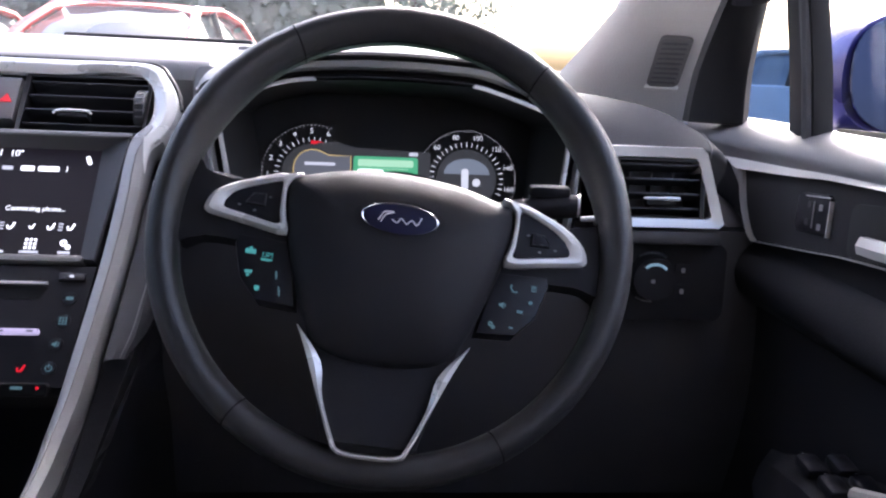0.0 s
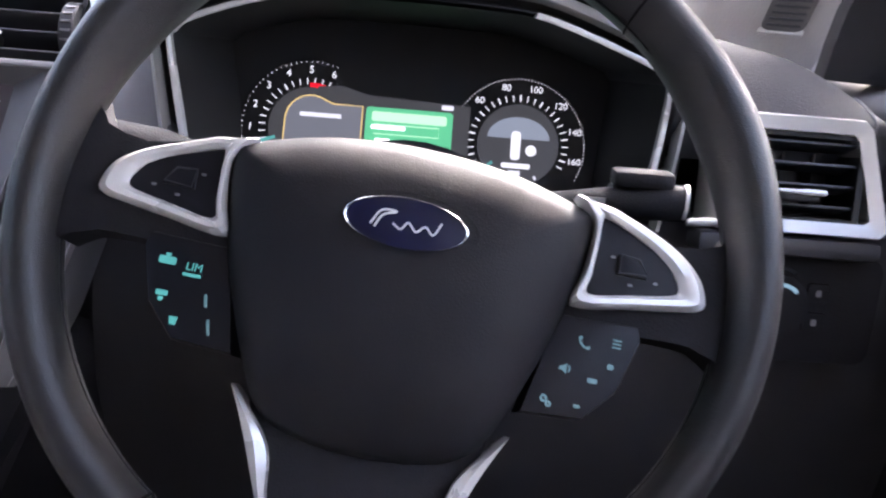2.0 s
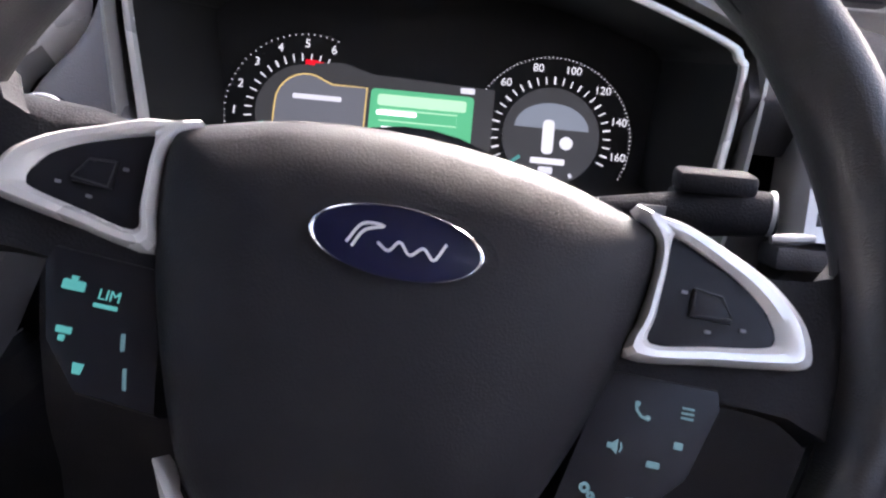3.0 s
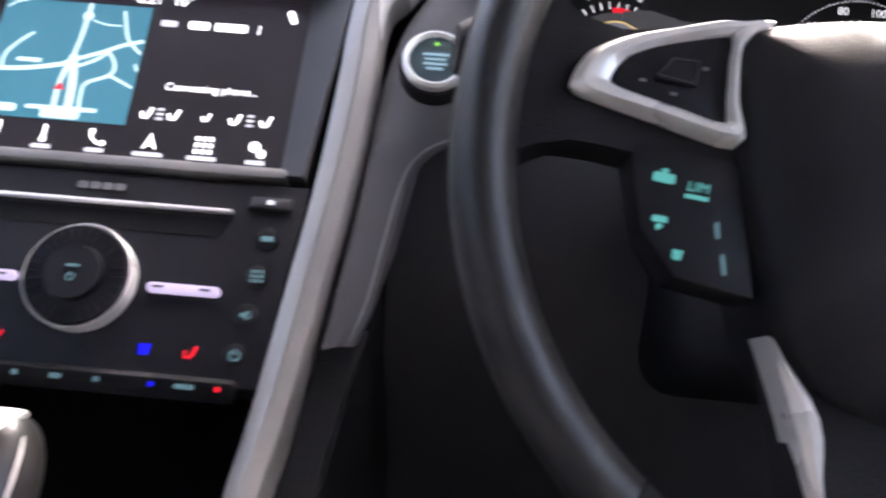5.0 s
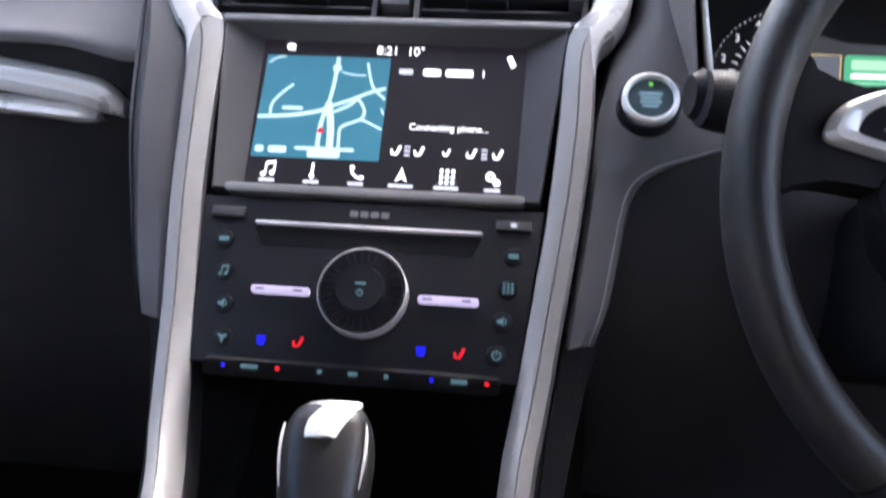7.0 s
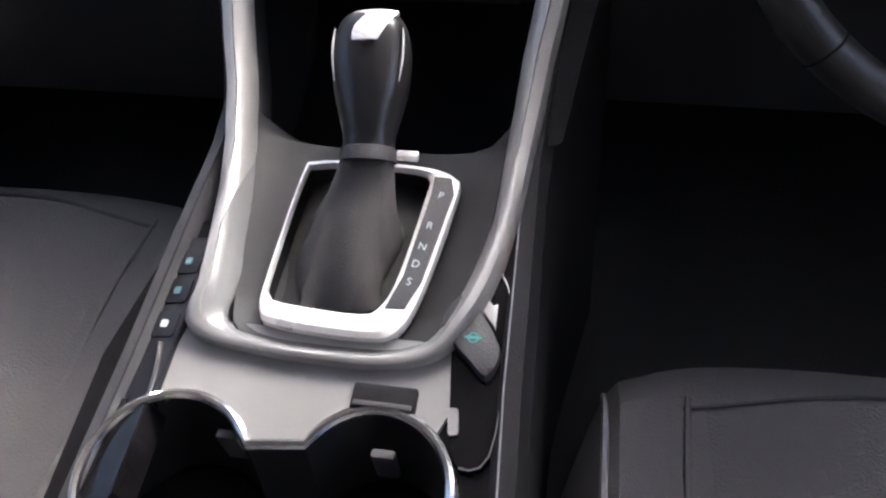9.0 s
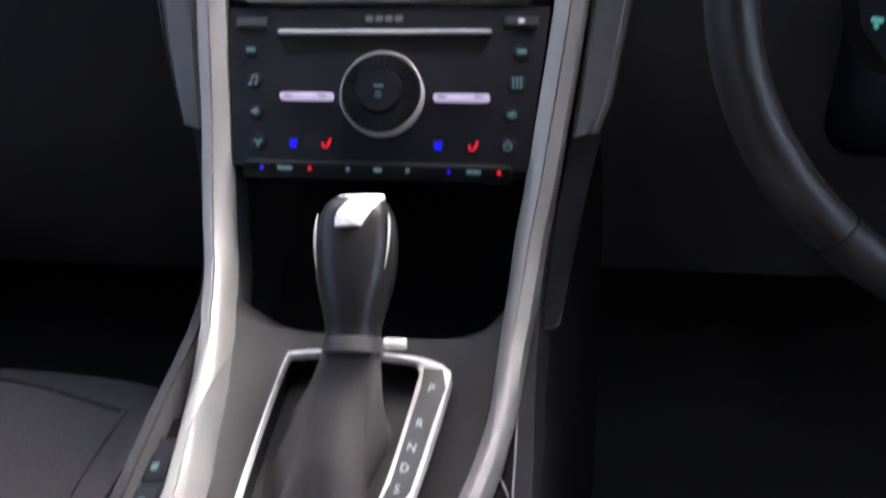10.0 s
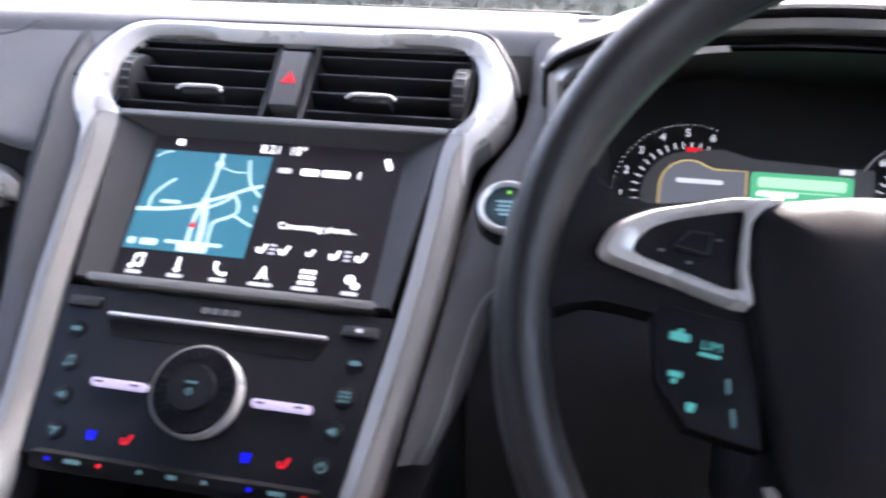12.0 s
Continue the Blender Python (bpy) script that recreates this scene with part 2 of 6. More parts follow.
def oval(rx, ry, n=40, c=(0, 0)):
    return [(c[0] + rx * math.cos(2 * math.pi * k / n), c[1] + ry * math.sin(2 * math.pi * k / n)) for k in range(n)]


def rounded(x0, y0, x1, y1, r, n=4):
    out = []
    for cx, cy, a in ((x1 - r, y1 - r, 0), (x0 + r, y1 - r, 90), (x0 + r, y0 + r, 180), (x1 - r, y0 + r, 270)):
        out += [(cx + r * math.cos(radians(a + 90 * k / n)), cy + r * math.sin(radians(a + 90 * k / n))) for k in range(n + 1)]
    return out


def lettering(name, words, size, x, y, z, material, parent, spin=0.0):
    cu = bpy.data.curves.new(name, "FONT")
    cu.body, cu.size, cu.extrude, cu.align_x, cu.align_y = words, size, 0.0002, "CENTER", "CENTER"
    tmp = new(name, cu)
    bpy.context.view_layer.update()
    me = bpy.data.meshes.new_from_object(tmp.evaluated_get(bpy.context.evaluated_depsgraph_get()))
    bpy.data.objects.remove(tmp)
    bpy.data.curves.remove(cu)
    me.transform(pose(x, y, z, 0, 0, spin))
    ob = new(name, me)
    me.materials.clear()
    me.materials.append(material)
    ob.parent = parent
    return ob


def slab(name, x, y, w, h, z, material, parent, spin=0.0, thick=0.0006, label="", r=0.0):
    """A small flat mark lying on a panel."""
    bm = prism(rounded(-w / 2, -h / 2, w / 2, h / 2, r or min(w, h) * 0.25, 3), 0, thick)
    return part(name, moved(bm, x, y, z, 0, 0, spin), material, parent, label)


STACK = plane_matrix((-0.004, 0.137, 0.89), 38)
WHEEL = plane_matrix((0.383, -0.0024, 0.948), 27.7, -7.1)
DIALS = plane_matrix((0.38, 0.30, 0.961), 20)

# side view of the middle console: p runs down the stack and back along the tunnel
_prof = smooth_line([(0.2665, 1.0555, 0.21), (0.137, 0.890, 0.0), (0.063, 0.795, -0.12), (0.034, 0.760, -0.1655), (0.004, 0.733, -0.206), (-0.030, 0.716, -0.244), (-0.056, 0.7055, -0.272), (-0.19, 0.671, -0.4104), (-0.30, 0.643, -0.524)], 10)[::-1]
_pp, _py, _pz = (np.array([q[k] for q in _prof]) for k in (2, 0, 1))


def on_console(x, p, n=0.0):
    """World place at x across, p along the console's side view, n above its face."""
    y, z = np.interp(p, _pp, _py), np.interp(p, _pp, _pz)
    dy, dz = np.interp(p + 0.004, _pp, _py) - np.interp(p - 0.004, _pp, _py), np.interp(p + 0.004, _pp, _pz) - np.interp(p - 0.004, _pp, _pz)
    s = math.hypot(dy, dz)
    return Vector((x - 0.004 + 0.009 * min(1.0, max(0.0, (-0.18 - p) / 0.12)), y - n * dz / s, z + n * dy / s))


# ---- the car's shell ----
def car_shell():
    floor = part("floor", box((0, -0.6, 0.29), (1.6, 2.9, 0.04)), M_CARPET)
    tagged(floor, "black carpeted car floor in deep shade", "floor", kind="structure")
    # roof lining
    rows = [[(x, y, 1.43 - 0.05 * (x / 0.66) ** 2 - 0.03 * max(0, (y + 0.2)) ** 2) for x in np.linspace(-0.66, 0.66, 9)] for y in np.linspace(-2.0, 0.15, 9)]
    roof = part("ceiling", shell([[Vector(q) for q in r] for r in rows], 0.04, (0, 0, 1)), M_LINING)
    tagged(roof, "pale grey fabric headlining of the car", "ceiling", kind="structure")
    # plain unseen wall where the rear window would be, keeps rear light out
    back = part("wall_rear", box((0, -2.0, 0.86), (1.56, 0.06, 1.16), 0.01), M_MID)
    tagged(back, "plain unseen wall added behind the seats against rear light", "wall", kind="structure")
    fire = part("wall_front", box((0, 0.86, 0.66), (1.6, 0.05, 0.74), 0.01), M_DARK)
    tagged(fire, "black front bulkhead behind the dashboard", "wall", kind="structure")
    # passenger side: plain door wall and belt; rear windows closed up to block light
    side = part("wall_passenger_side", merge(box((-0.80, -0.55, 0.66), (0.05, 2.9, 0.72), 0.015), box((-0.75, -1.42, 1.215), (0.05, 1.16, 0.38), 0.01)), M_MID)
    tagged(side, "charcoal passenger side wall, its rear window closed up against light", "wall", kind="structure")
    rear_side = part("wall_driver_side", merge(box((0.80, -1.42, 0.66), (0.05, 1.16, 0.72), 0.015), box((0.75, -1.42, 1.215), (0.05, 1.16, 0.38), 0.01)), M_MID)
    tagged(rear_side, "unseen charcoal rear side wall, its window closed up against light", "wall", kind="structure")
    kick = part("wall_kick", box((0.80, 0.66, 0.645), (0.05, 0.45, 0.69), 0.01), M_DARK)
    tagged(kick, "black footwell side trim ahead of the door", "wall", kind="structure")
    # roof posts
    for n, (x0, y0, x1, y1, w) in enumerate(((-0.82, 0.62, -0.66, 0.08, 0.07), (-0.80, -0.75, -0.66, -0.78, 0.09), (0.80, -0.75, 0.66, -0.78, 0.09), (-0.78, -1.9, -0.62, -1.75, 0.12), (0.78, -1.9, 0.62, -1.75, 0.12))):
        line = smooth_line([(x0, y0, 1.0), ((x0 * 0.55 + x1 * 0.45), (y0 + y1) / 2, 1.22), (x1, y1, 1.40)], 5)
        post = part("roof_post", tube(line, w / 2, 10), M_LINING)
        tagged(post, "pale grey trimmed roof post", "roof post", kind="structure")
    # unseen passenger pane, darkened to cut the light from that side
    rows = [[Vector((-0.800 + 0.075 * v, y, 1.0 + 0.40 * v)) for v in (0.0, 0.35, 1.0)] for y in np.linspace(0.60, -0.84, 7)]
    pane = part("window_passenger", shell(rows, 0.004, (1, 0, 0)), M_DIMMER)
    tagged(pane, "unseen dark pane added to dim the passenger side", "window", kind="structure")
    # windscreen
    rows = [[Vector((x * (1 - 0.17 * v), 1.0 - 0.85 * v - 0.10 * (x / 0.76) ** 2, 1.03 + 0.38 * v)) for x in np.linspace(-0.78, 0.78, 9)] for v in np.linspace(0, 1, 5)]
    ws = part("windscreen", shell(rows, 0.005, (0, 0.5, 1)), M_GLASS)
    ws.visible_shadow = False
    tagged(ws, "clear raked windscreen glass", "windscreen", kind="structure")


def dashboard():
    d = thing("dashboard", (0, 0.4, 0.6), "soft grey moulded dashboard with silver trim", "dashboard")
    # top pad with a crest, falling to the windscreen and to a rolled lip
    xs = sorted([*np.linspace(-0.80, 0.80, 33), 0.188, 0.194, 0.576, 0.584])
    def pad_profile(x):
        drop = 0.010 * (abs(x) / 0.75) ** 2 + 0.12 * max(0.0, (x - 0.55) / 0.2)
        back = 0.055 * (abs(x) / 0.8) ** 2
        lip = 0.262 - 0.02 * (abs(x) / 0.75) ** 2
        if 0.192 < x < 0.58:
            lip = 0.35
        return [(lip, 1.040 - drop), (lip + 0.006, 1.056 - drop), (lip + 0.02, 1.064 - drop), (lip + 0.06, 1.073 - drop), (0.43 - back, 1.081 - drop), (0.54 - back, 1.076 - drop), (0.72 - back, 1.06 - drop), (0.95 - back, 1.035 - drop)]
    rows = [[Vector((x, q[0], q[1])) for q in smooth_line(pad_profile(x), 4)] for x in xs]
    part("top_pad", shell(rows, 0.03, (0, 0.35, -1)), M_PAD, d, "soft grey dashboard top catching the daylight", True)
    # passenger face
    prof = [(0.325, 1.0740), (0.290, 1.0640), (0.266, 1.0490), (0.249, 1.027), (0.230, 0.999), (0.212, 0.974), (0.203, 0.960), (0.203, 0.952)]
    rows = []
    for x in [*np.linspace(-0.80, -0.36, 8), *np.linspace(-0.33, -0.168, 15)]:
        k = 1 - math.exp(-((max(0.0, -0.212 - x)) / 0.035) ** 1.5)
        pr = [(a, b + 0.013 * k * w) for (a, b), w in zip(prof, (0, 0, 0, 0, 0.1, 0.5, 0.95, 1.0))]
        rows.append([Vector((x, q[0] - 0.02 * ((x + 0.17) / 0.6) ** 2, q[1] - 0.010 * (abs(x) / 0.75) ** 2)) for q in smooth_line(pr, 4)])
    part("upper_face", shell(rows, 0.03, (0, 1, -0.2)), M_PAD, d, "", True)
    line = [(-0.80, 0.225, 1.028), (-0.42, 0.2435, 1.031), (-0.33, 0.2475, 1.0335), (-0.26, 0.254, 1.040), (-0.235, 0.262, 1.052)]
    part("seam", tube([q + Vector((0, 0.0004, -0.0003)) for q in map(Vector, smooth_line(line, 6))], 0.0008, 6), M_FLANK, d, "fine seam in the pad", True)
    # black strip for the shade under the pad's edge, chrome strip and trim blade
    def blade(z0, z1, y, bulge, x1, steep=1.0, bend=0.0):
        rows = []
        for x in [*np.linspace(-0.80, x1 - 0.13, 7), *np.linspace(x1 - 0.11, x1, 18)]:
            e = max(0.0, 1 - (x1 - x) / 0.022) ** 2
            lift = steep * (0.16 * (x1 - x) - 0.07 * (x1 - x) ** 2) + bend * (1 - math.exp((x - x1) / 0.012))
            rows.append([Vector((x, y - bulge * math.sin(a) * (1 - 0.7 * e), z0 + lift + (z1 - z0) * (a / math.pi) * (1 - 0.5 * e) + 0.25 * e * (z1 - z0))) for a in np.linspace(0, math.pi, 7)])
        return shell(rows, 0.012, (0, 1, 0))
    part("shadow_gap", blade(0.890, 0.956, 0.216, 0.004, -0.204), M_DIAL, d, "", True)
    part("trim_strip", blade(0.9005, 0.9255, 0.206, 0.012, -0.214, 1.0, 0.0085), M_TRIM, d, "slim silver trim strip", True)
    part("trim_blade", blade(0.900, 0.914, 0.202, 0.014, -0.235, 0.45, 0.002), M_TRIM, d, "lower silver trim blade", True)
    # glovebox
    rows = [[Vector((x, y, z)) for y, z in smooth_line([(0.222, 0.905), (0.222, 0.87), (0.226, 0.80), (0.236, 0.70), (0.26, 0.60), (0.29, 0.52)], 4)] for x in np.linspace(-0.80, -0.168, 9)]
    part("glovebox_lid", shell(rows, 0.04, (0, 1, 0)), M_GLOVE, d, "black glovebox lid", True)
    # driver's knee panel
    rows = [[Vector((x, y, z)) for y, z in smooth_line([(0.215, 0.905), (0.20, 0.86), (0.19, 0.80), (0.20, 0.70), (0.24, 0.58)], 4)] for x in np.linspace(0.150, 0.80, 9)]
    part("knee_panel", shell(rows, 0.04, (0, 1, 0)), M_MID, d, "black knee panel under the wheel", True)
    # flanks beside the silver frame
    for sgn in (-1,):
        outer = [(0.198, 0.285, 1.058), (0.2, 0.2385, 1.012), (0.196, 0.20, 0.965), (0.190, 0.165, 0.915), (0.178, 0.13, 0.86), (0.167, 0.105, 0.825), (0.158, 0.09, 0.797)]
        inner = [(0.170, 0.280, 1.054), (0.172, 0.2335, 1.006), (0.150, 0.192, 0.956), (0.145, 0.147, 0.900), (0.138, 0.105, 0.845), (0.134, 0.085, 0.822), (0.131, 0.068, 0.800)]
        ou, inn = smooth_line(outer, 5), smooth_line(inner, 5)
        rows = []
        for a, b in zip(ou, inn):
            a, b = Vector(a), Vector(b)
            rows.append([Vector((sgn * (a.x + 0.004), a.y + 0.05, a.z)), Vector((sgn * a.x, a.y, a.z)), Vector((sgn * (0.7 * a.x + 0.3 * b.x), 0.7 * a.y + 0.3 * b.y - 0.006, 0.7 * a.z + 0.3 * b.z + 0.004)), Vector((sgn * (0.2 * a.x + 0.8 * b.x), 0.2 * a.y + 0.8 * b.y - 0.002, 0.2 * a.z + 0.8 * b.z + 0.003)), Vector((sgn * b.x, b.y + 0.004, b.z)), Vector((sgn * b.x, b.y + 0.05, b.z))])
        # Flank carries on the pad; its darker grey stands for shade.
        f = part("flank", cap(grid(rows)), M_FLANK, d, "stitched trim beside the silver frame, pad grey darkened for shade", True)
        st = [Vector((sgn * (a[0] * 0.86 + b[0] * 0.14), a[1] * 0.86 + b[1] * 0.14 - 0.0045, a[2] * 0.86 + b[2] * 0.14 + 0.003)) for a, b in zip(ou, inn)]
        part("seam", tube(st, 0.0009, 5), M_STITCH if sgn > 0 else M_DARK, f, "", True)
    # narrow dark side panels that carry on below the flanks
    for sgn in (-1, 1):
        rows = [[Vector((sgn * (x1 + 0.002), y + 0.05, z)), Vector((sgn * x1, y + 0.004, z)), Vector((sgn * (0.4 * x0 + 0.6 * x1), y, z)), Vector((sgn * x0, y - 0.002, z)), Vector((sgn * x0, y + 0.03, z - 0.01))] for x0, x1, y, z in ((0.128, 0.152, 0.086, 0.805), (0.125, 0.144, 0.070, 0.78), (0.120, 0.137, 0.046, 0.75), (0.117, 0.131, 0.018, 0.722), (0.115, 0.126, -0.01, 0.702))]
        part("lower_flank", cap(grid(rows)), M_DARK, d, "dark lower side trim of the console", True)
    # driver's side fascia round the start button
    side = [(1.052, 0.170, 0.205, 0.268, 0.265), (1.02, 0.174, 0.200, 0.244, 0.232), (0.99, 0.172, 0.199, 0.220, 0.208), (0.96, 0.154, 0.206, 0.196, 0.186), (0.935, 0.146, 0.225, 0.176, 0.168), (0.918, 0.143, 0.250, 0.163, 0.158), (0.908, 0.142, 0.222, 0.155, 0.153), (0.897, 0.1415, 0.186, 0.146, 0.146), (0.882, 0.140, 0.169, 0.134, 0.136), (0.85, 0.136, 0.161, 0.109, 0.113), (0.82, 0.132, 0.155, 0.084, 0.092), (0.80, 0.129, 0.147, 0.070, 0.078)]
    rows = []
    for z, x0, x1, y0, y1 in smooth_line(side, 4):
        rows.append([Vector((x1 + 0.002, y1 + 0.06, z + 0.004)), Vector((x1, y1 + 0.004, z)), Vector((0.92 * x1 + 0.08 * x0, 0.92 * y1 + 0.08 * y0 - 0.001, z + 0.001)), Vector((0.5 * (x0 + x1), 0.5 * (y0 + y1) - 0.003, z + 0.003)), Vector((0.1 * x1 + 0.9 * x0, 0.1 * y1 + 0.9 * y0 - 0.001, z + 0.001)), Vector((x0, y0 + 0.004, z)), Vector((x0, y0 + 0.06, z))])
    f = part("fascia", cap(grid(rows)), M_FASCIA_SHADED, d, "soft fascia round the start button, pad grey darkened for shade", True)
    part("seam", tube([r[2] + Vector((-0.003, -0.0012, 0.0012)) for r in rows[18:]], 0.0008, 5), M_STITCH, f, "", True)
    part("defrost_grille", box((0.09, 0.47, 1.0815), (0.23, 0.03, 0.009), 0.003), M_DARK, d, "black defroster grille at the windscreen", True)
    return d


def centre_frame():
    f = thing("silver_frame", on_console(0, 0), "satin silver frame round the centre stack and gear console", "trim frame")
    pairs = [((0.0, 0.190), (0.0, 0.207)), ((0.06, 0.190), (0.06, 0.207)), ((0.078, 0.1945), (0.09, 0.207)), ((0.122, 0.192), (0.138, 0.205)), ((0.138, 0.178), (0.161, 0.188)), ((0.142, 0.156), (0.174, 0.161)), ((0.140, 0.135), (0.174, 0.136)), ((0.127, 0.118), (0.163, 0.114)), ((0.123, 0.095), (0.152, 0.096)), ((0.121, 0.04), (0.145, 0.04)), ((0.117, -0.02), (0.140, -0.02)), ((0.108, -0.10), (0.130, -0.10)), ((0.102, -0.15), (0.124, -0.15)), ((0.095, -0.20), (0.116, -0.20)), ((0.087, -0.26), (0.106, -0.26)), ((0.080, -0.32), (0.097, -0.32)), ((0.0685, -0.365), (0.085, -0.37)), ((0.055, -0.394), (0.064, -0.403)), ((0.028, -0.405), (0.03, -0.414)), ((0.0, -0.407), (0.0, -0.415))]
    # the passenger side runs straighter into a tighter corner
    tail = [((0.087, -0.26), (0.108, -0.26)), ((0.079, -0.32), (0.101, -0.32)), ((0.072, -0.365), (0.095, -0.372)), ((0.070, -0.394), (0.091, -0.404)), ((0.034, -0.4055), (0.040, -0.4135)), ((0.0, -0.407), (0.0, -0.415))]
    left = pairs[:-6] + tail
    half_in = smooth_line([p[0] for p in pairs], 5)
    half_out = smooth_line([(p[1][0] - (0.006 if 0.09 < p[1][1] < 0.19 else 0.0), p[1][1]) for p in pairs], 5)
    left_in, left_out = smooth_line([p[0] for p in left], 5), smooth_line([p[1] for p in left], 5)
    ins = [(-a, b) for a, b in left_in[::-1]][:-1] + [tuple(q) for q in half_in][:-1]
    outs = [(-a, b) for a, b in left_out[::-1]][:-1] + [tuple(q) for q in half_out][:-1]
    rows, slopes, edges, skin = [], [], [], []
    for (xi, pi), (xo, po) in zip(ins, outs):
        low = min(1.0, max(0.0, (-0.1 - (pi + po) / 2) / 0.1))
        foot = min(1.0, max(0.0, (-0.385 - (pi + po) / 2) / 0.02))
        drop = -0.02 - 0.012 * low + 0.025 * foot
        rise = 0.006 + 0.008 * low - 0.009 * foot
        groove = 0.0016 * min(1.0, max(0.0, (0.116 - pi) / 0.01))
        mix = lambda k, n: on_console(xi * (1 - k) + xo * k, pi * (1 - k) + po * k, n)
        split = 0.52 * min(1.0, max(0.0, (-0.27 - (pi + po) / 2) / 0.06))
        ks, hs = (0.0, 0.04, 0.3, 0.495, 0.52, 0.545, 0.62, 0.9, 1.0), (-0.004, 0.001, rise * 0.78, rise * 0.97, rise - groove, rise, rise, rise * 0.8, 0.001 + 0.002 * low)
        at = lambda k: mix(split + (1 - split) * k, np.interp(split + (1 - split) * k, ks, hs))
        rows.append([mix(1.02, drop)] + [at(k) for k in ks[::-1]])
        slopes.append([mix(k * split, np.interp(k * split, ks, hs) - 0.003 * min(1.0, split * 4) * math.sin(math.pi * k)) for k in (1.0, 0.85, 0.6, 0.35, 0.1, 0.0)] if split > 0.01 else None)
        edges.append([mix(0.0, -0.004), mix(0.0, drop)])
        skin.append((xi, pi, xo, po, ks, hs))
    arch = [k for k, (q, o) in enumerate(zip(ins, outs)) if q[1] > 0.116 - 0.001]
    k0, k1 = arch[0], arch[-1]
    # Arch coloured lighter than the legs for the daylight on top.
    part("upper_arch", grid(rows[k0:k1 + 1]), M_TRIM, f, "silver arch over the vents, lightened for light from above", True)
    part("shadow_gap", tube([r[1] + (r[1] - r[3]).normalized() * 0.0016 for r in rows[k0 + 8:k1 - 7]], 0.0028, 6), M_VENT, f, "dark gap round the arch", True)
    part("lower_loop", grid(rows[k1:] + rows[:k0 + 1]), M_SILVER, f, "", True)
    # The slope is the same silver; grey is painted in for its shade.
    part("inner_slope", grid([r for r in slopes[k1:] + slopes[:k0 + 1] if r]), M_BAND, f, "inner slope of the frame's foot, silver greyed for shade", True)
    # Inner side of the frame darkened in colour to act as shadow.
    part("inner_edge", grid(edges, closed_u=True), M_MID, f, "inner edge of the frame, charcoal in place of shadow", True)
    def tongue(ids, spans, material, name, label):
        """A raised tongue on the frame's face, one span of its width for each step along it."""
        rws = []
        for n, (a, b) in zip(ids, spans):
            xi, pi, xo, po, ks, hs = skin[n]
            rws.append([on_console(xi * (1 - k) + xo * k, pi * (1 - k) + po * k, np.interp(k, ks, hs) + up) for k, up in ((a, -0.001), (a + 0.01, 0.0006), (a + 0.3 * (b - a), 0.0009), (a + 0.7 * (b - a), 0.0009), (b - 0.01, 0.0006), (b, -0.001))])
        part(name, grid(rws), material, f, label, True)
    us = np.linspace(0, 1, 8)
    for k, step in ((k1, 1), (k0, -1)):
        tongue([k + step * n for n in range(8)], [(1.0 - 0.56 * (1 - u) ** 0.9 - 0.03, 1.0) for u in us], M_TRIM, "arch_tail", "bright tail of the arch that tapers down the leg")
        tongue([k - step * n for n in range(5)], [(0.24 - 0.22 * math.sqrt(1 - u * u) - 0.012, 0.26 + 0.22 * math.sqrt(1 - u * u)) for u in np.linspace(0, 1, 5)], M_SILVER, "leg_tip", "rounded tip of the leg let into the arch")
    return f


def air_vent(m, x0, x1, y0, y1, slats, wheel_side, tab_x, label, group, depth=0.05):
    v = thing("air_vent", m @ Matrix.Translation(((x0 + x1) / 2, (y0 + y1) / 2, 0)), label, "air vent", group)
    w, h = (x1 - x0) / 2, (y1 - y0) / 2
    o, i = [(-w, -h), (w, -h), (w, h), (-w, h)], [(-w + 0.004, -h + 0.003), (w - 0.004, -h + 0.003), (w - 0.004, h - 0.003), (-w + 0.004, h - 0.003)]
    rows = [[(*a, z) for a in q] for q, z in ((o, -depth), (o, 0.0), (i, -0.001), (i, -depth + 0.004))]
    part("housing", cap(grid(rows, closed_v=True)), M_VENT, v)
    for k in range(slats):
        y = -h + 2 * h * (k + 0.6) / (slats + 0.2)
        part("slat", moved(box((0, 0, 0), (2 * w - 0.009, 0.0021, 0.022), 0.0009), 0, y, -0.014, -14), M_SLAT, v)
    for k in range(3):
        part("blade", box((-w + 2 * w * (k + 1) / 4, 0, -0.036), (0.0016, 2 * h - 0.012, 0.014)), M_VENT, v)
    tx = tab_x - (x0 + x1) / 2
    ty = -h + 2 * h * (slats // 2 - 0.4) / (slats + 0.2) - 0.004
    curl = 0.0040 if wheel_side else 0.0
    bow = [(tx + 0.0185 * u, ty + 0.0016 - curl * abs(u) ** 9, 0.0035) for u in np.linspace(-1, 1, 15)]
    part("slider", tube(bow, [0.0011 + 0.0005 * (1 - abs(u) ** 3) + (0 if wheel_side else 0.0007 * (u > 0)) for u in np.linspace(-1, 1, 15)], 8), M_TRIM, v, "slim chrome slider tab")
    part("slider_grip", box((tx, ty - 0.002, -0.004), (0.03, 0.007, 0.014), 0.002), M_VENT, v)
    if wheel_side:
        wx = wheel_side * (w - 0.008)
        th = part("thumbwheel", moved(disc((0, 0), 0.024, -0.005, 0.005, 36, 0.001), wx, 0, -0.015, 0, 90, 0), M_MID, v)
        for a in range(-40, 41, 16):
            part("ridge", moved(box((0, 0, 0.0243), (0.007, 0.0016, 0.001)), wx, 0, -0.015, -a, 0, 0), M_BRUSH, th)
    return v


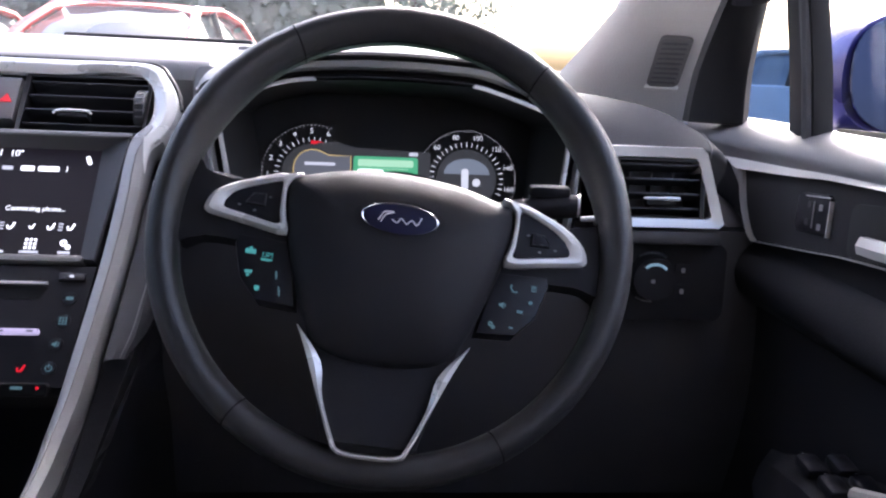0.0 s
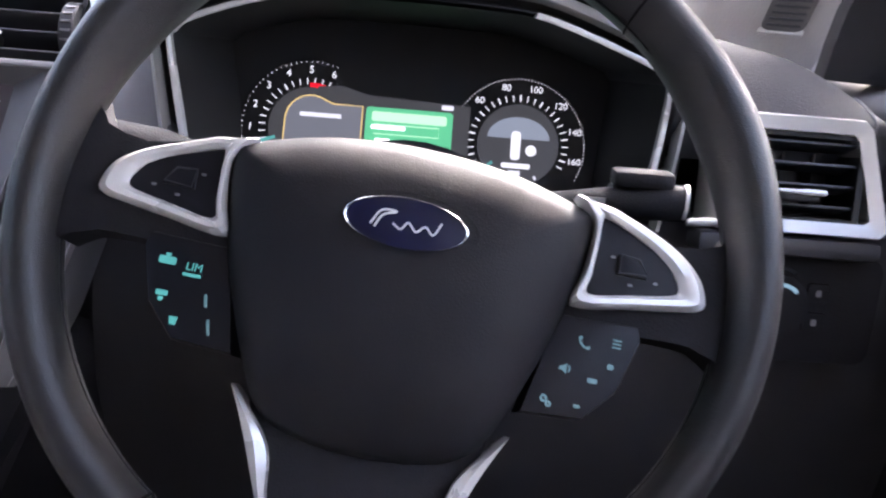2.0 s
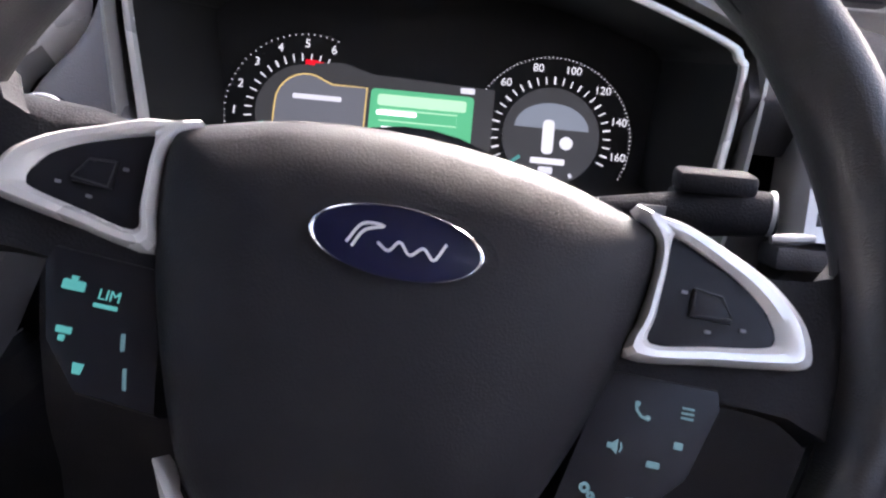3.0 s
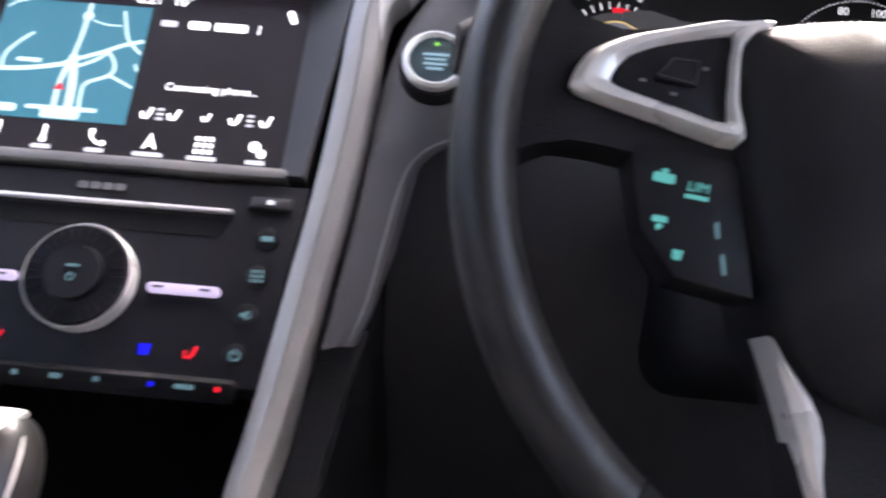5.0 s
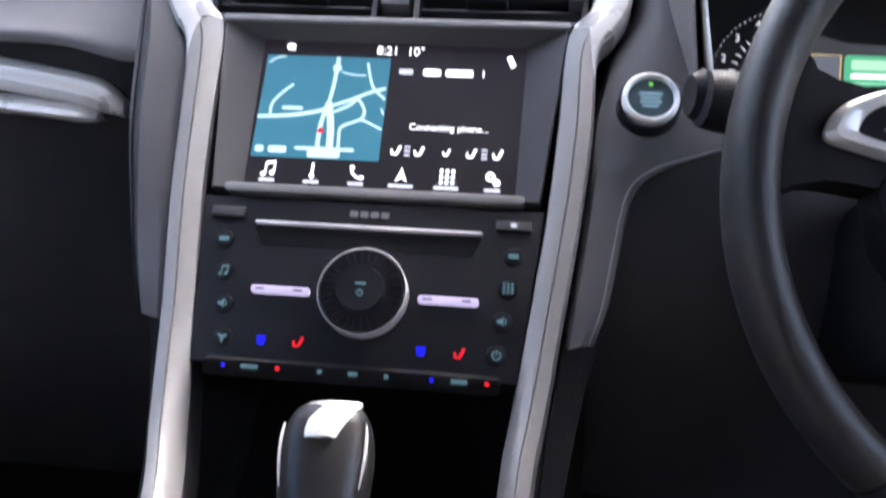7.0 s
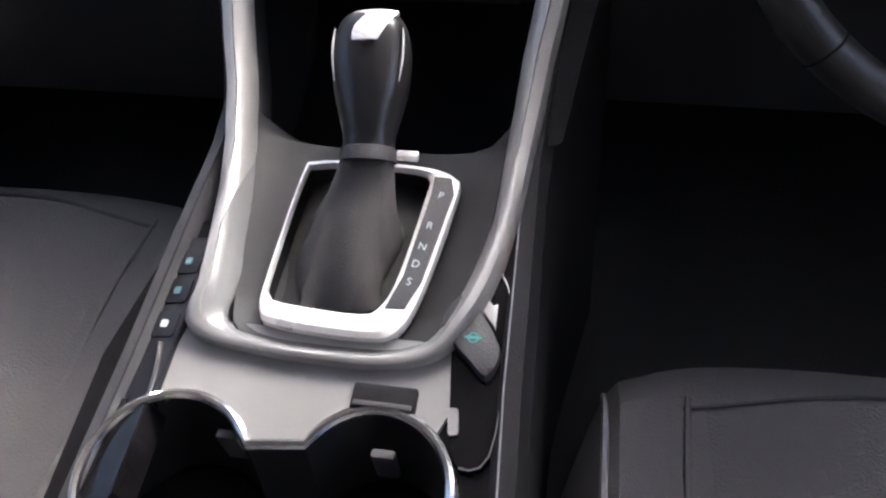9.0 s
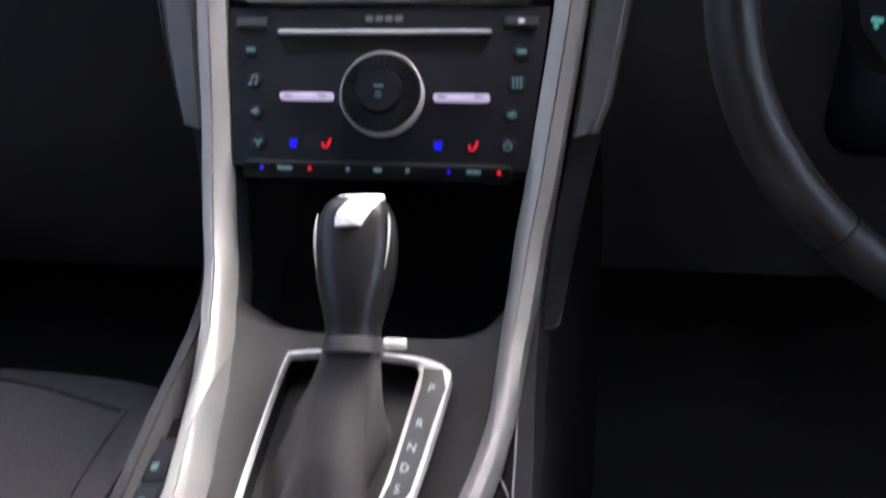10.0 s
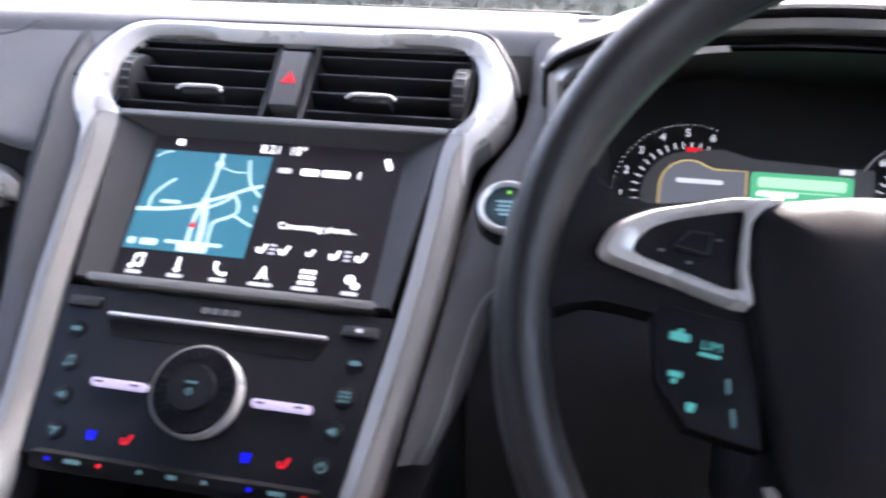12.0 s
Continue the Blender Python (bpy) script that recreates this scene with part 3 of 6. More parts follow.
def hazard_button():
    h = thing("hazard_button", STACK @ Matrix.Translation((0.0, 0.159, 0.0)), "dark grey hazard light button with a red triangle", "button")
    part("button", prism([(-0.0115, -0.026), (0.0098, -0.026), (0.0105, 0.0235), (-0.0125, 0.0235)], -0.03, 0.003, 0.0015), M_FLANK, h)
    tri = [(0, 0.006), (-0.0062, -0.0045), (0.0062, -0.0045)]
    part("triangle", moved(prism(tri, 0, 0.0004), 0, -0.002, 0.0032), E_RED, h, "lit red warning triangle")


def icon(kind, name, x, y, s, z, material, parent, spin=0.0):
    """Small lit symbols."""
    if kind == "note":
        bm = merge(disc((-0.3 * s, -0.35 * s), 0.16 * s, 0, 0.0004, 10), disc((0.25 * s, -0.25 * s), 0.16 * s, 0, 0.0004, 10), ribbon([(-0.17 * s, -0.35 * s), (-0.17 * s, 0.4 * s)], 0.09 * s, 0, 0.0004), ribbon([(0.38 * s, -0.25 * s), (0.38 * s, 0.48 * s)], 0.09 * s, 0, 0.0004), ribbon([(-0.2 * s, 0.38 * s), (0.42 * s, 0.5 * s)], 0.16 * s, 0, 0.0004))
    elif kind == "thermo":
        bm = merge(disc((0, -0.32 * s), 0.17 * s, 0, 0.0004, 12), ribbon([(0, -0.3 * s), (0, 0.5 * s)], 0.16 * s, 0, 0.0004))
    elif kind == "phone":
        bm = merge(ribbon([(-0.38 * s, 0.42 * s), (-0.3 * s, 0.0), (0.0, -0.3 * s), (0.42 * s, -0.38 * s)], 0.15 * s, 0, 0.0004), disc((-0.3 * s, 0.34 * s), 0.15 * s, 0, 0.0004, 10), disc((0.34 * s, -0.3 * s), 0.15 * s, 0, 0.0004, 10))
    elif kind == "arrow":
        bm = prism([(0, 0.5 * s), (-0.38 * s, -0.45 * s), (0, -0.22 * s), (0.38 * s, -0.45 * s)], 0, 0.0004)
    elif kind == "apps":
        bm = merge(*[prism(rounded(-0.1 * s + i * 0.36 * s, -0.1 * s + j * 0.36 * s, 0.12 * s + i * 0.36 * s, 0.14 * s + j * 0.36 * s, 0.03 * s), 0, 0.0004) for i in (-1, 0, 1) for j in (-1, 0, 1)])
    elif kind == "gear":
        bm = merge(hoop((-0.15 * s, 0.15 * s), 0.12 * s, 0.3 * s, 0, 0.0004, 16), hoop((0.25 * s, -0.22 * s), 0.08 * s, 0.24 * s, 0, 0.0004, 14))
    elif kind == "seat":
        bm = merge(ribbon([(-0.35 * s, 0.1 * s), (-0.28 * s, -0.3 * s), (0.15 * s, -0.32 * s)], 0.22 * s, 0, 0.0004), ribbon([(0.12 * s, -0.25 * s), (0.4 * s, 0.45 * s)], 0.24 * s, 0, 0.0004))
    elif kind == "cup":
        bm = prism([(-0.4 * s, 0.35 * s), (0.4 * s, 0.35 * s), (0.28 * s, -0.4 * s), (-0.28 * s, -0.4 * s)][::-1], 0, 0.0004)
    elif kind == "fan":
        bm = merge(*[moved(prism(oval(0.26 * s, 0.12 * s, 12, (0.22 * s, 0)), 0, 0.0004), 0, 0, 0, 0, 0, a) for a in (30, 150, 270)])
    elif kind == "power":
        bm = merge(hoop((0, 0), 0.3 * s, 0.42 * s, 0, 0.0004, 18, 120, 420), ribbon([(0, 0.05 * s), (0, 0.5 * s)], 0.12 * s, 0, 0.0004))
    elif kind == "ring":
        bm = hoop((0, 0), 0.3 * s, 0.42 * s, 0, 0.0004, 20)
    elif kind == "demist":
        bm = merge(hoop((0, -0.35 * s), 0.6 * s, 0.72 * s, 0, 0.0004, 12, 40, 140), *[ribbon([(q * s, -0.4 * s), (q * s + 0.06 * s, -0.1 * s), (q * s, 0.15 * s)], 0.08 * s, 0, 0.0004) for q in (-0.2, 0.0, 0.2)])
    elif kind == "speaker":
        bm = merge(prism([(-0.45 * s, 0.15 * s), (-0.45 * s, -0.15 * s), (-0.2 * s, -0.15 * s), (0.1 * s, -0.4 * s), (0.1 * s, 0.4 * s), (-0.2 * s, 0.15 * s)], 0, 0.0004), ribbon([(0.25 * s, 0.25 * s), (0.33 * s, 0.0), (0.25 * s, -0.25 * s)], 0.1 * s, 0, 0.0004))
    else:
        bm = prism(rounded(-0.45 * s, -0.2 * s, 0.45 * s, 0.2 * s, 0.08 * s), 0, 0.0004)
    return part(name, moved(bm, x, y, z, 0, 0, spin), material, parent)


def touchscreen():
    t = thing("touchscreen", STACK, "lit touchscreen with a teal map in a recessed charcoal surround", "screen")
    outer = [(-0.112, -0.0165), (0.112, -0.0165), (0.126, 0.118), (-0.126, 0.118)]
    inner = [(-0.0940, -0.011), (0.0950, -0.011), (0.0970, 0.1080), (-0.0970, 0.1080)]
    rows = [[(*a, z) for a in q] for q, z in ((outer, -0.03), (outer, 0.0), ([(a * 0.99, b * 0.985 + 0.0006) for a, b in outer], 0.0015), (inner, -0.010), (inner, -0.03))]
    part("surround", grid(rows, closed_v=True), M_SURROUND, t)
    part("ledge", prism(rounded(-0.102, -0.0185, 0.102, -0.0125, 0.0028), -0.01, 0.0035, 0.001), M_BRUSH, t, "grey lower lip")
    part("brow", prism(rounded(-0.127, 0.1165, 0.127, 0.1215, 0.002), -0.02, 0.003, 0.001), M_BAND, t)
    g = part("display", prism([(a * 1.01, b) for a, b in inner], -0.014, -0.0105), E_SCREEN, t, "lit display with white symbols")
    z = -0.0104
    mp = part("map_pane", prism([(-0.0885, 0.007), (0.002, 0.007), (0.002, 0.0855), (-0.0885, 0.0855)], z, z + 0.0003), E_MAP, t, "teal street map")
    zr = z + 0.0003
    # streets as fractions across and down the pane
    roads = [([(0.58, 0.0), (0.578, 0.11), (0.57, 0.31), (0.55, 0.48)], 0.0026), ([(0.55, 0.46), (0.58, 0.60), (0.60, 0.75), (0.61, 0.98)], 0.0048), ([(0.515, 0.96), (0.51, 0.76), (0.52, 0.62), (0.55, 0.48)], 0.0030), ([(0.0, 0.62), (0.2, 0.605), (0.35, 0.58), (0.50, 0.54), (0.55, 0.49)], 0.0028), ([(0.10, 0.61), (0.10, 0.49), (0.167, 0.38), (0.25, 0.29)], 0.0018), ([(0.56, 0.50), (0.735, 0.42), (0.86, 0.35), (0.99, 0.30)], 0.0024), ([(0.57, 0.56), (0.64, 0.53), (0.73, 0.47), (0.78, 0.42), (0.84, 0.52), (0.82, 0.61), (0.68, 0.69), (0.67, 0.79), (0.68, 0.95)], 0.0020), ([(0.82, 0.61), (0.90, 0.65), (0.99, 0.70)], 0.0017), ([(0.82, 0.05), (0.845, 0.16), (0.89, 0.30), (0.99, 0.41)], 0.0018), ([(0.62, 0.15), (0.72, 0.18), (0.82, 0.18)], 0.0010), ([(0.97, 0.50), (0.995, 0.56)], 0.0014), ([(0.02, 0.08), (0.08, 0.03), (0.15, 0.01)], 0.0012)]
    roads = [([(-0.0885 + 0.0905 * u, 0.0855 - 0.0785 * v) for u, v in pts], w) for pts, w in roads]
    part("road_junction", disc((-0.036, 0.0765), 0.0032, zr, zr + 0.0003, 14), E_ROAD, mp)
    for pts, w in roads:
        part("road_line", ribbon(smooth_line(pts, 4), w, zr, zr + 0.0002), E_ROAD, mp)
    part("position_mark", moved(prism([(0, 0.003), (-0.003, -0.002), (0.003, -0.002)], 0, 0.0002), -0.0415, 0.028, zr + 0.0004), E_RED, mp)
    for x, y, w, h in ((-0.064, 0.0440, 0.015, 0.0026), (-0.083, 0.0125, 0.006, 0.005), (-0.070, 0.0125, 0.013, 0.005), (-0.037, 0.0140, 0.042, 0.0026), (-0.037, 0.0110, 0.023, 0.0070)):
        slab("caption_bar", x, y, w, h, zr + 0.0004, E_ROAD, mp, thick=0.0002)
    # top line
    lettering("clock", "8:21", 0.0095, -0.004, 0.0915, z, E_WHITE, t)
    lettering("temperature", "10°", 0.0095, 0.0165, 0.0915, z, E_WHITE, t)
    slab("status_mark", -0.075, 0.0925, 0.006, 0.005, z, E_WHITE, t)
    slab("status_mark", 0.085, 0.086, 0.004, 0.009, z, E_WHITE, t, 25)
    slab("radio_mark", 0.011, 0.0755, 0.010, 0.004, z, E_SOFT, t)
    [slab("station_bar", x, 0.0755, w, 0.0052, z, E_WHITE, t) for x, w in ((0.0295, 0.0125), (0.0490, 0.0195))]
    lettering("station_digit", "1", 0.0085, 0.066, 0.0755, z, E_WHITE, t)
    lettering("message", "Connecting phone...", 0.0068, 0.045, 0.0335, z, E_WHITE, t)
    for k, (x, y) in enumerate(((0.010, 0.0155), (0.026, 0.0155), (0.045, 0.0155), (0.062, 0.0155), (0.080, 0.0155))):
        icon("seat", "seat_symbol", x, y, 0.008 if k != 2 else 0.006, z, E_WHITE, t)
    for x in (0.018, 0.071):
        for j in range(3):
            slab("level_mark", x, 0.0125 + 0.003 * j, 0.004, 0.0014, z, E_SOFT, t)
    for k, kind in enumerate(("note", "thermo", "phone", "arrow", "apps", "gear")):
        x = -0.077 + 0.0310 * k
        icon(kind, kind + "_symbol", x, 0.0005, 0.011, z, E_WHITE, t)
        slab("caption_bar", x, -0.0075, 0.011 + 0.006 * (k in (3, 4)), 0.0025, z, E_SOFT, t)
    for o in t.children:
        if o.name.split('.')[0] not in ('surround', 'ledge', 'brow', 'display'):
            low = o.name.split('.')[0] in ('note_symbol', 'thermo_symbol', 'phone_symbol', 'arrow_symbol', 'apps_symbol', 'gear_symbol', 'caption_bar')
            o.location.y += 0.0036 if low else 0.0062
            o.location.x -= 0.003 if o == mp else 0.0
            o.scale = (1.015, 1.045, 1.0)
    return t


def control_panel():
    c = thing("control_panel", STACK, "satin black radio and climate control panel with lit symbols", "control panel")
    part("panel", prism([(-0.1045, -0.136), (0.1045, -0.136), (0.1155, -0.0215), (-0.1155, -0.0215)], -0.03, 0.0, 0.002), M_PANEL, c)
    part("lower_lip", moved(prism(rounded(-0.094, -0.0055, 0.094, 0.0055, 0.003), -0.03, 0.003, 0.0015), 0, -0.1385, 0.002, 25), M_RUBBER, c)
    # disc slot
    part("disc_slot", prism([(-0.070, -0.055), (0.070, -0.055), (0.076, -0.044), (-0.076, -0.044)], 0.0, 0.0006), M_RUBBER, c, "black disc slot")
    part("slot_lip", moved(box((0, 0, 0), (0.152, 0.0026, 0.004), 0.0011), 0, -0.0405, 0.002), M_TRIM, c, "silver line over the disc slot")
    [slab("maker_mark", x, -0.0305, 0.0056, 0.0042, 0.0003, M_BRUSH, c, label="plain grey block of the maker's mark") for x in (-0.0105, -0.0035, 0.0035, 0.0105)]
    for x in (-0.096, 0.096):
        part("corner_button", moved(prism(rounded(-0.0115, -0.0035, 0.0115, 0.0035, 0.001), -0.002, 0.003, 0.001), x, -0.0335, 0), M_MID, c)
    slab("button_legend", 0.096, -0.0335, 0.004, 0.0025, 0.0032, E_SOFT, c)
    # volume knob
    k = part("knob", merge(moved(disc((0, 0), 0.0275, 0.0, 0.012, 56, 0.001, 0.0265), 0, 0, 0), moved(disc((0, 0), 0.0155, 0.012, 0.016, 40, 0.0015, 0.0145), 0, 0, 0)), M_PANEL, c, "round black volume knob")
    part("ring", hoop((0, 0), 0.0274, 0.0289, 0.0, 0.0095, 64, crown=0.001), M_TRIM, k, "bright ring")
    for a in range(0, 360, 12):
        part("rib", moved(box((0.0222, 0, 0.0125), (0.007, 0.0008, 0.0010)), 0, 0, 0, 0, 0, a), M_PANEL, k)
    slab("legend", 0.0, 0.003, 0.007, 0.0014, 0.0161, E_DIM, k)
    icon("power", "power_symbol", 0.0, -0.003, 0.0055, 0.0161, E_DIM, k)
    bpy.context.view_layer.update()
    k.location = (0.003, -0.0855, 0.0)
    for x in (-0.052, 0.0575):
        r = part("rocker", moved(prism(rounded(-0.0195, -0.0027, 0.0195, 0.0027, 0.0024), 0.0, 0.004, 0.0015), x, -0.0865, 0), E_LILAC, c, "lilac-white lit rocker bar")
        slab("legend", x - 0.013, -0.0865, 0.006, 0.0012, 0.0041, M_MID, r), slab("legend", x + 0.012, -0.0865, 0.006, 0.0012, 0.0041, M_MID, r)
    for x, kind, m in ((-0.060, "cup", E_BLUE), (-0.036, "seat", E_RED), (0.043, "cup", E_BLUE), (0.067, "seat", E_RED)):
        icon(kind, "seat_heat_symbol", x, -0.1195, 0.0078, 0.0004, m, c)
    for j, kind in enumerate(("bar", "note", "speaker", "fan")):
        x = -0.096 + 0.0035 * j
        b = part("button", moved(disc((0, 0), 0.0065, 0.0, 0.001, 20, 0.0004), x, -0.053 - 0.0222 * j, 0), M_PANEL, c)
        icon(kind, "legend", x, -0.053 - 0.0222 * j, 0.0074, 0.0011, E_DIM, b)
    for j, kind in enumerate(("bar", "apps", "speaker", "power")):
        x = 0.097 - 0.0022 * j
        b = part("button", moved(disc((0, 0), 0.0065, 0.0, 0.001, 20, 0.0004), x, -0.054 - 0.0217 * j, 0), M_PANEL, c)
        icon(kind, "legend", x, -0.054 - 0.0217 * j, 0.0074, 0.0011, E_DIM, b)
    for x, w, m in ((-0.063, 0.011, E_DIM), (-0.045, 0.0028, E_RED), (-0.018, 0.003, E_DIM), (0.003, 0.006, E_DIM), (0.024, 0.003, E_DIM), (0.052, 0.0025, E_BLUE), (0.069, 0.010, E_DIM), (0.086, 0.0028, E_RED), (-0.080, 0.0025, E_BLUE)):
        part("lip_legend", moved(prism(rounded(-w / 2, -0.0013, w / 2, 0.0013, 0.0008), 0, 0.0004), x, -0.138, 0.0056, 25), m, c)
    return c


def start_button():
    m = plane_matrix((0.175, 0.153, 0.9425), 38)
    s = thing("start_button", m, "round engine start button with a bright metal ring", "button")
    part("bezel", hoop((0, 0), 0.0146, 0.0184, -0.01, 0.006, 48, crown=0.0016), M_TRIM, s, "bright ring")
    part("well", hoop((0, 0), 0.0182, 0.0205, -0.01, 0.0015, 40), M_DARK, s)
    part("cap", disc((0, 0), 0.0149, -0.01, 0.0045, 40, 0.001), mat("smoky_button_cap", (0.05, 0.085, 0.10), 0.3), s)
    [slab("legend", 0, y, w, 0.0016, 0.0046, E_START, s) for y, w in ((0.0035, 0.015), (0.0005, 0.012), (-0.0025, 0.014), (-0.0055, 0.010))]
    part("telltale", moved(disc((0, 0), 0.0013, 0, 0.0004, 10), 0, 0.0105, 0.0046), E_LIME, s, "green pinpoint light")


def steering_wheel():
    w = thing("steering_wheel", WHEEL, "black leather steering wheel with silver spoke trim", "steering wheel")
    R, RX, RZ = 0.1745, 0.0128, 0.0205
    def rim_point(deg, b, swell=0.0):
        """A point of the rim's skin: the rim leans a little against the hub and hangs below the badge."""
        a = radians(deg)
        x, y = (R + (RX + swell) * math.cos(b)) * math.cos(a), (R + (RX + swell) * math.cos(b)) * math.sin(a)
        return (x - 0.0025, y - 0.0155, (RZ + swell) * math.sin(b) + 0.092 * y - 0.001)
    rows = []
    for k in range(120):
        deg = 360 * k / 120
        grip = 0.0020 * (math.exp(-((deg - 32) / 14) ** 2) + math.exp(-((deg - 148) / 14) ** 2))
        rows.append([rim_point(deg, b, grip) for b in np.linspace(0, 2 * math.pi, 21)[:-1]])
    part("rim", grid(rows, closed_u=True, closed_v=True), M_LEATHER, w, "black leather rim")
    for deg in (-56, -124, 56, 124):
        part("leather_joint", tube([rim_point(deg, b, 0.0001) for b in np.linspace(0, 2 * math.pi, 29)[:-1]], 0.0007, 5, True), M_RUBBER, w)
    # inner stitched seam
    part("seam", tube([rim_point(d, math.pi, -0.0003) for d in np.linspace(0, 360, 97)[:-1]], 0.0009, 5, True), M_DARK, w)
    # airbag cover: a domed shield
    out = smooth_line([(-0.0905, 0.016), (-0.084, 0.0235), (-0.045, 0.0345), (0.0, 0.0385), (0.045, 0.0345), (0.084, 0.0235), (0.0905, 0.016), (0.087, -0.012), (0.078, -0.045), (0.062, -0.085), (0.050, -0.104), (0.03, -0.1125), (0.0, -0.115), (-0.03, -0.1125), (-0.050, -0.104), (-0.062, -0.085), (-0.078, -0.045), (-0.087, -0.012)], 3, True)
    rows = []
    cy = -0.035
    for k, z in ((1.0, -0.045), (1.0, -0.002), (0.985, 0.006), (0.94, 0.0125), (0.85, 0.0175), (0.65, 0.0225), (0.4, 0.025), (0.15, 0.026), (0.02, 0.026)):
        rows.append([(q[0] * k, cy + (q[1] - cy) * k, z + (0.0022 * (1 - min(1, max(0, (abs(q[0] * k) - 0.054) / 0.010))) if k < 0.995 else 0)) for q in out])
    rows = [[(x, y, z - 4.0 * max(0.0, y) ** 2 - 1.3 * max(0.0, -0.045 - y) ** 2) for x, y, z in r] for r in rows]
    part("airbag_cover", cap(grid(rows, closed_v=True)), M_AIRBAG, w, "charcoal domed airbag cover")
    # oval badge, a blue field with plain silver strokes
    e = part("badge", moved(prism(oval(0.0285, 0.0118), 0, 0.004, 0.001), 0, -0.0075, 0.0248), M_EMBLEM, w, "blue oval badge with a silver edge")
    part("badge_edge", moved(hoop((0, 0), 0.0276, 0.0288, 0.0, 0.0048, 56, squash=0.415, crown=0.0004), 0, -0.0075, 0.0248), M_CHROME, e)
    for pts in ([(-0.016, -0.003), (-0.012, 0.004), (-0.005, 0.0045), (-0.011, 0.002), (-0.014, -0.004)], [(-0.006, -0.001), (-0.002, -0.003), (0.001, 0.0005), (0.005, -0.003), (0.009, 0.0), (0.013, -0.003), (0.016, 0.003)]):
        part("badge_stroke", moved(ribbon(smooth_line(pts, 5), 0.0010, 0.004, 0.0045), 0, -0.0075, 0.0248), M_TRIM, e, "plain silver stroke")
    # badge dish
    part("badge_dish", moved(hoop((0, 0), 0.0285, 0.034, 0.0, 0.0016, 48, squash=0.44), 0, -0.0075, 0.0256), M_AIRBAG, w)
    for sgn in (-1, 1):
        # spoke body
        body = smooth_line([(0.080, 0.0225), (0.10, 0.0215), (0.125, 0.0145), (0.144, 0.0135), (0.157, 0.022), (0.166, 0.036), (0.169, 0.0), (0.165, -0.040), (0.150, -0.0345), (0.130, -0.0335), (0.105, -0.035), (0.080, -0.036)], 3)
        part("spoke", prism([(sgn * a, b) for a, b in body][::sgn], -0.022, 0.002, 0.0015, 2), M_DARK, w, "black moulded spoke that flares into the rim")
        outc = smooth_line([(0.078, 0.0275), (0.088, 0.0255), (0.10, 0.0235), (0.127, 0.0125), (0.142, 0.001), (0.1475, -0.010), (0.146, -0.016), (0.135, -0.0185), (0.115, -0.0215), (0.084, -0.0255), (0.0865, -0.01), (0.0885, 0.008), (0.087, 0.018)], 4, True)
        inc = smooth_line([(0.0925, 0.0195), (0.0945, 0.019), (0.100, 0.0172), (0.119, 0.0080), (0.130, -0.0010), (0.1335, -0.0085), (0.1328, -0.0110), (0.1270, -0.0130), (0.111, -0.0160), (0.0905, -0.0195), (0.0908, -0.01), (0.0918, 0.006), (0.0918, 0.014)], 4, True)
        rows = []
        if sgn < 0:
            dip = lambda q: (q[0], q[1] - 0.004 * min(1.0, max(0.0, q[1] / 0.018)))
            outc, inc = [dip(q) for q in outc], [dip(q) for q in inc]
        for (xo, yo), (xi, yi) in zip(outc, inc):
            f = lambda k, z: (sgn * (xo * (1 - k) + xi * k), yo * (1 - k) + yi * k, z - 0.004 * max(0, (xo - 0.09)) / 0.06)
            rows.append([f(0, 0.0), f(0, 0.010), f(0.3, 0.0135), f(0.7, 0.0135), f(1, 0.011), f(1, 0.0)])
        part("spoke_trim", grid(rows, closed_u=True), M_TRIM, w, "satin silver spoke trim")
        bp = part("button_pad", prism([(sgn * a, b) for a, b in inc][::sgn], -0.002, 0.0075, 0.0015), M_PANEL, w, "dark multi-function button pad")
        cx, cyy = sgn * 0.110, -0.002
        part("rocker", moved(prism([(sgn * q[0], q[1]) for q in ((-0.007, 0.005), (0.002, 0.003), (0.0075, -0.003), (0.007, -0.005), (-0.0075, -0.005))][::-sgn], 0, 0.0022, 0.0007), cx, cyy, 0.0075), M_PANEL, bp)
        q = [(0.0068, 0.0046), (-0.0025, 0.0038), (-0.0072, -0.0034), (0.0062, -0.0046)]
        edge = [(sgn * -a_ + cx, b_ + cyy, 0.0098) for a_, b_ in q]
        part("rocker_edge", tube(edge, 0.00055, 5, True), M_MID, bp)
        for dx, dy in ((-0.010, 0.003), (0.012, -0.006), (0.0, -0.009)):
            slab("legend", cx + sgn * dx, cyy + dy, 0.0022, 0.0012, 0.0077, M_STITCH, bp)
        # lower switch pod
        pod = [(0.079, -0.030), (0.119, -0.029), (0.121, -0.036), (0.113, -0.062), (0.098, -0.078), (0.068, -0.080)]
        pd = part("switch_pod", prism([(sgn * a, b) for a, b in pod][::-sgn], -0.02, 0.004, 0.004), M_PANEL, w, "dark switch pod with lit symbols")
        if sgn < 0:
            icon("bar", "symbol", -0.1075, -0.0420, 0.009, 0.0043, E_TEAL, pd), icon("cup", "symbol", -0.1075, -0.0398, 0.0032, 0.0048, E_TEAL, pd)
            lettering("symbol", "LIM", 0.0054, -0.0945, -0.0432, 0.0043, E_TEAL, pd), slab("symbol", -0.0948, -0.0470, 0.0085, 0.0015, 0.0043, E_TEAL, pd)
            icon("bar", "symbol", -0.1065, -0.0575, 0.0062, 0.0043, E_TEAL, pd), slab("symbol", -0.1065, -0.0603, 0.0022, 0.0022, 0.0043, E_TEAL, pd)
            icon("cup", "symbol", -0.0982, -0.0692, 0.005, 0.0043, E_TEAL, pd)
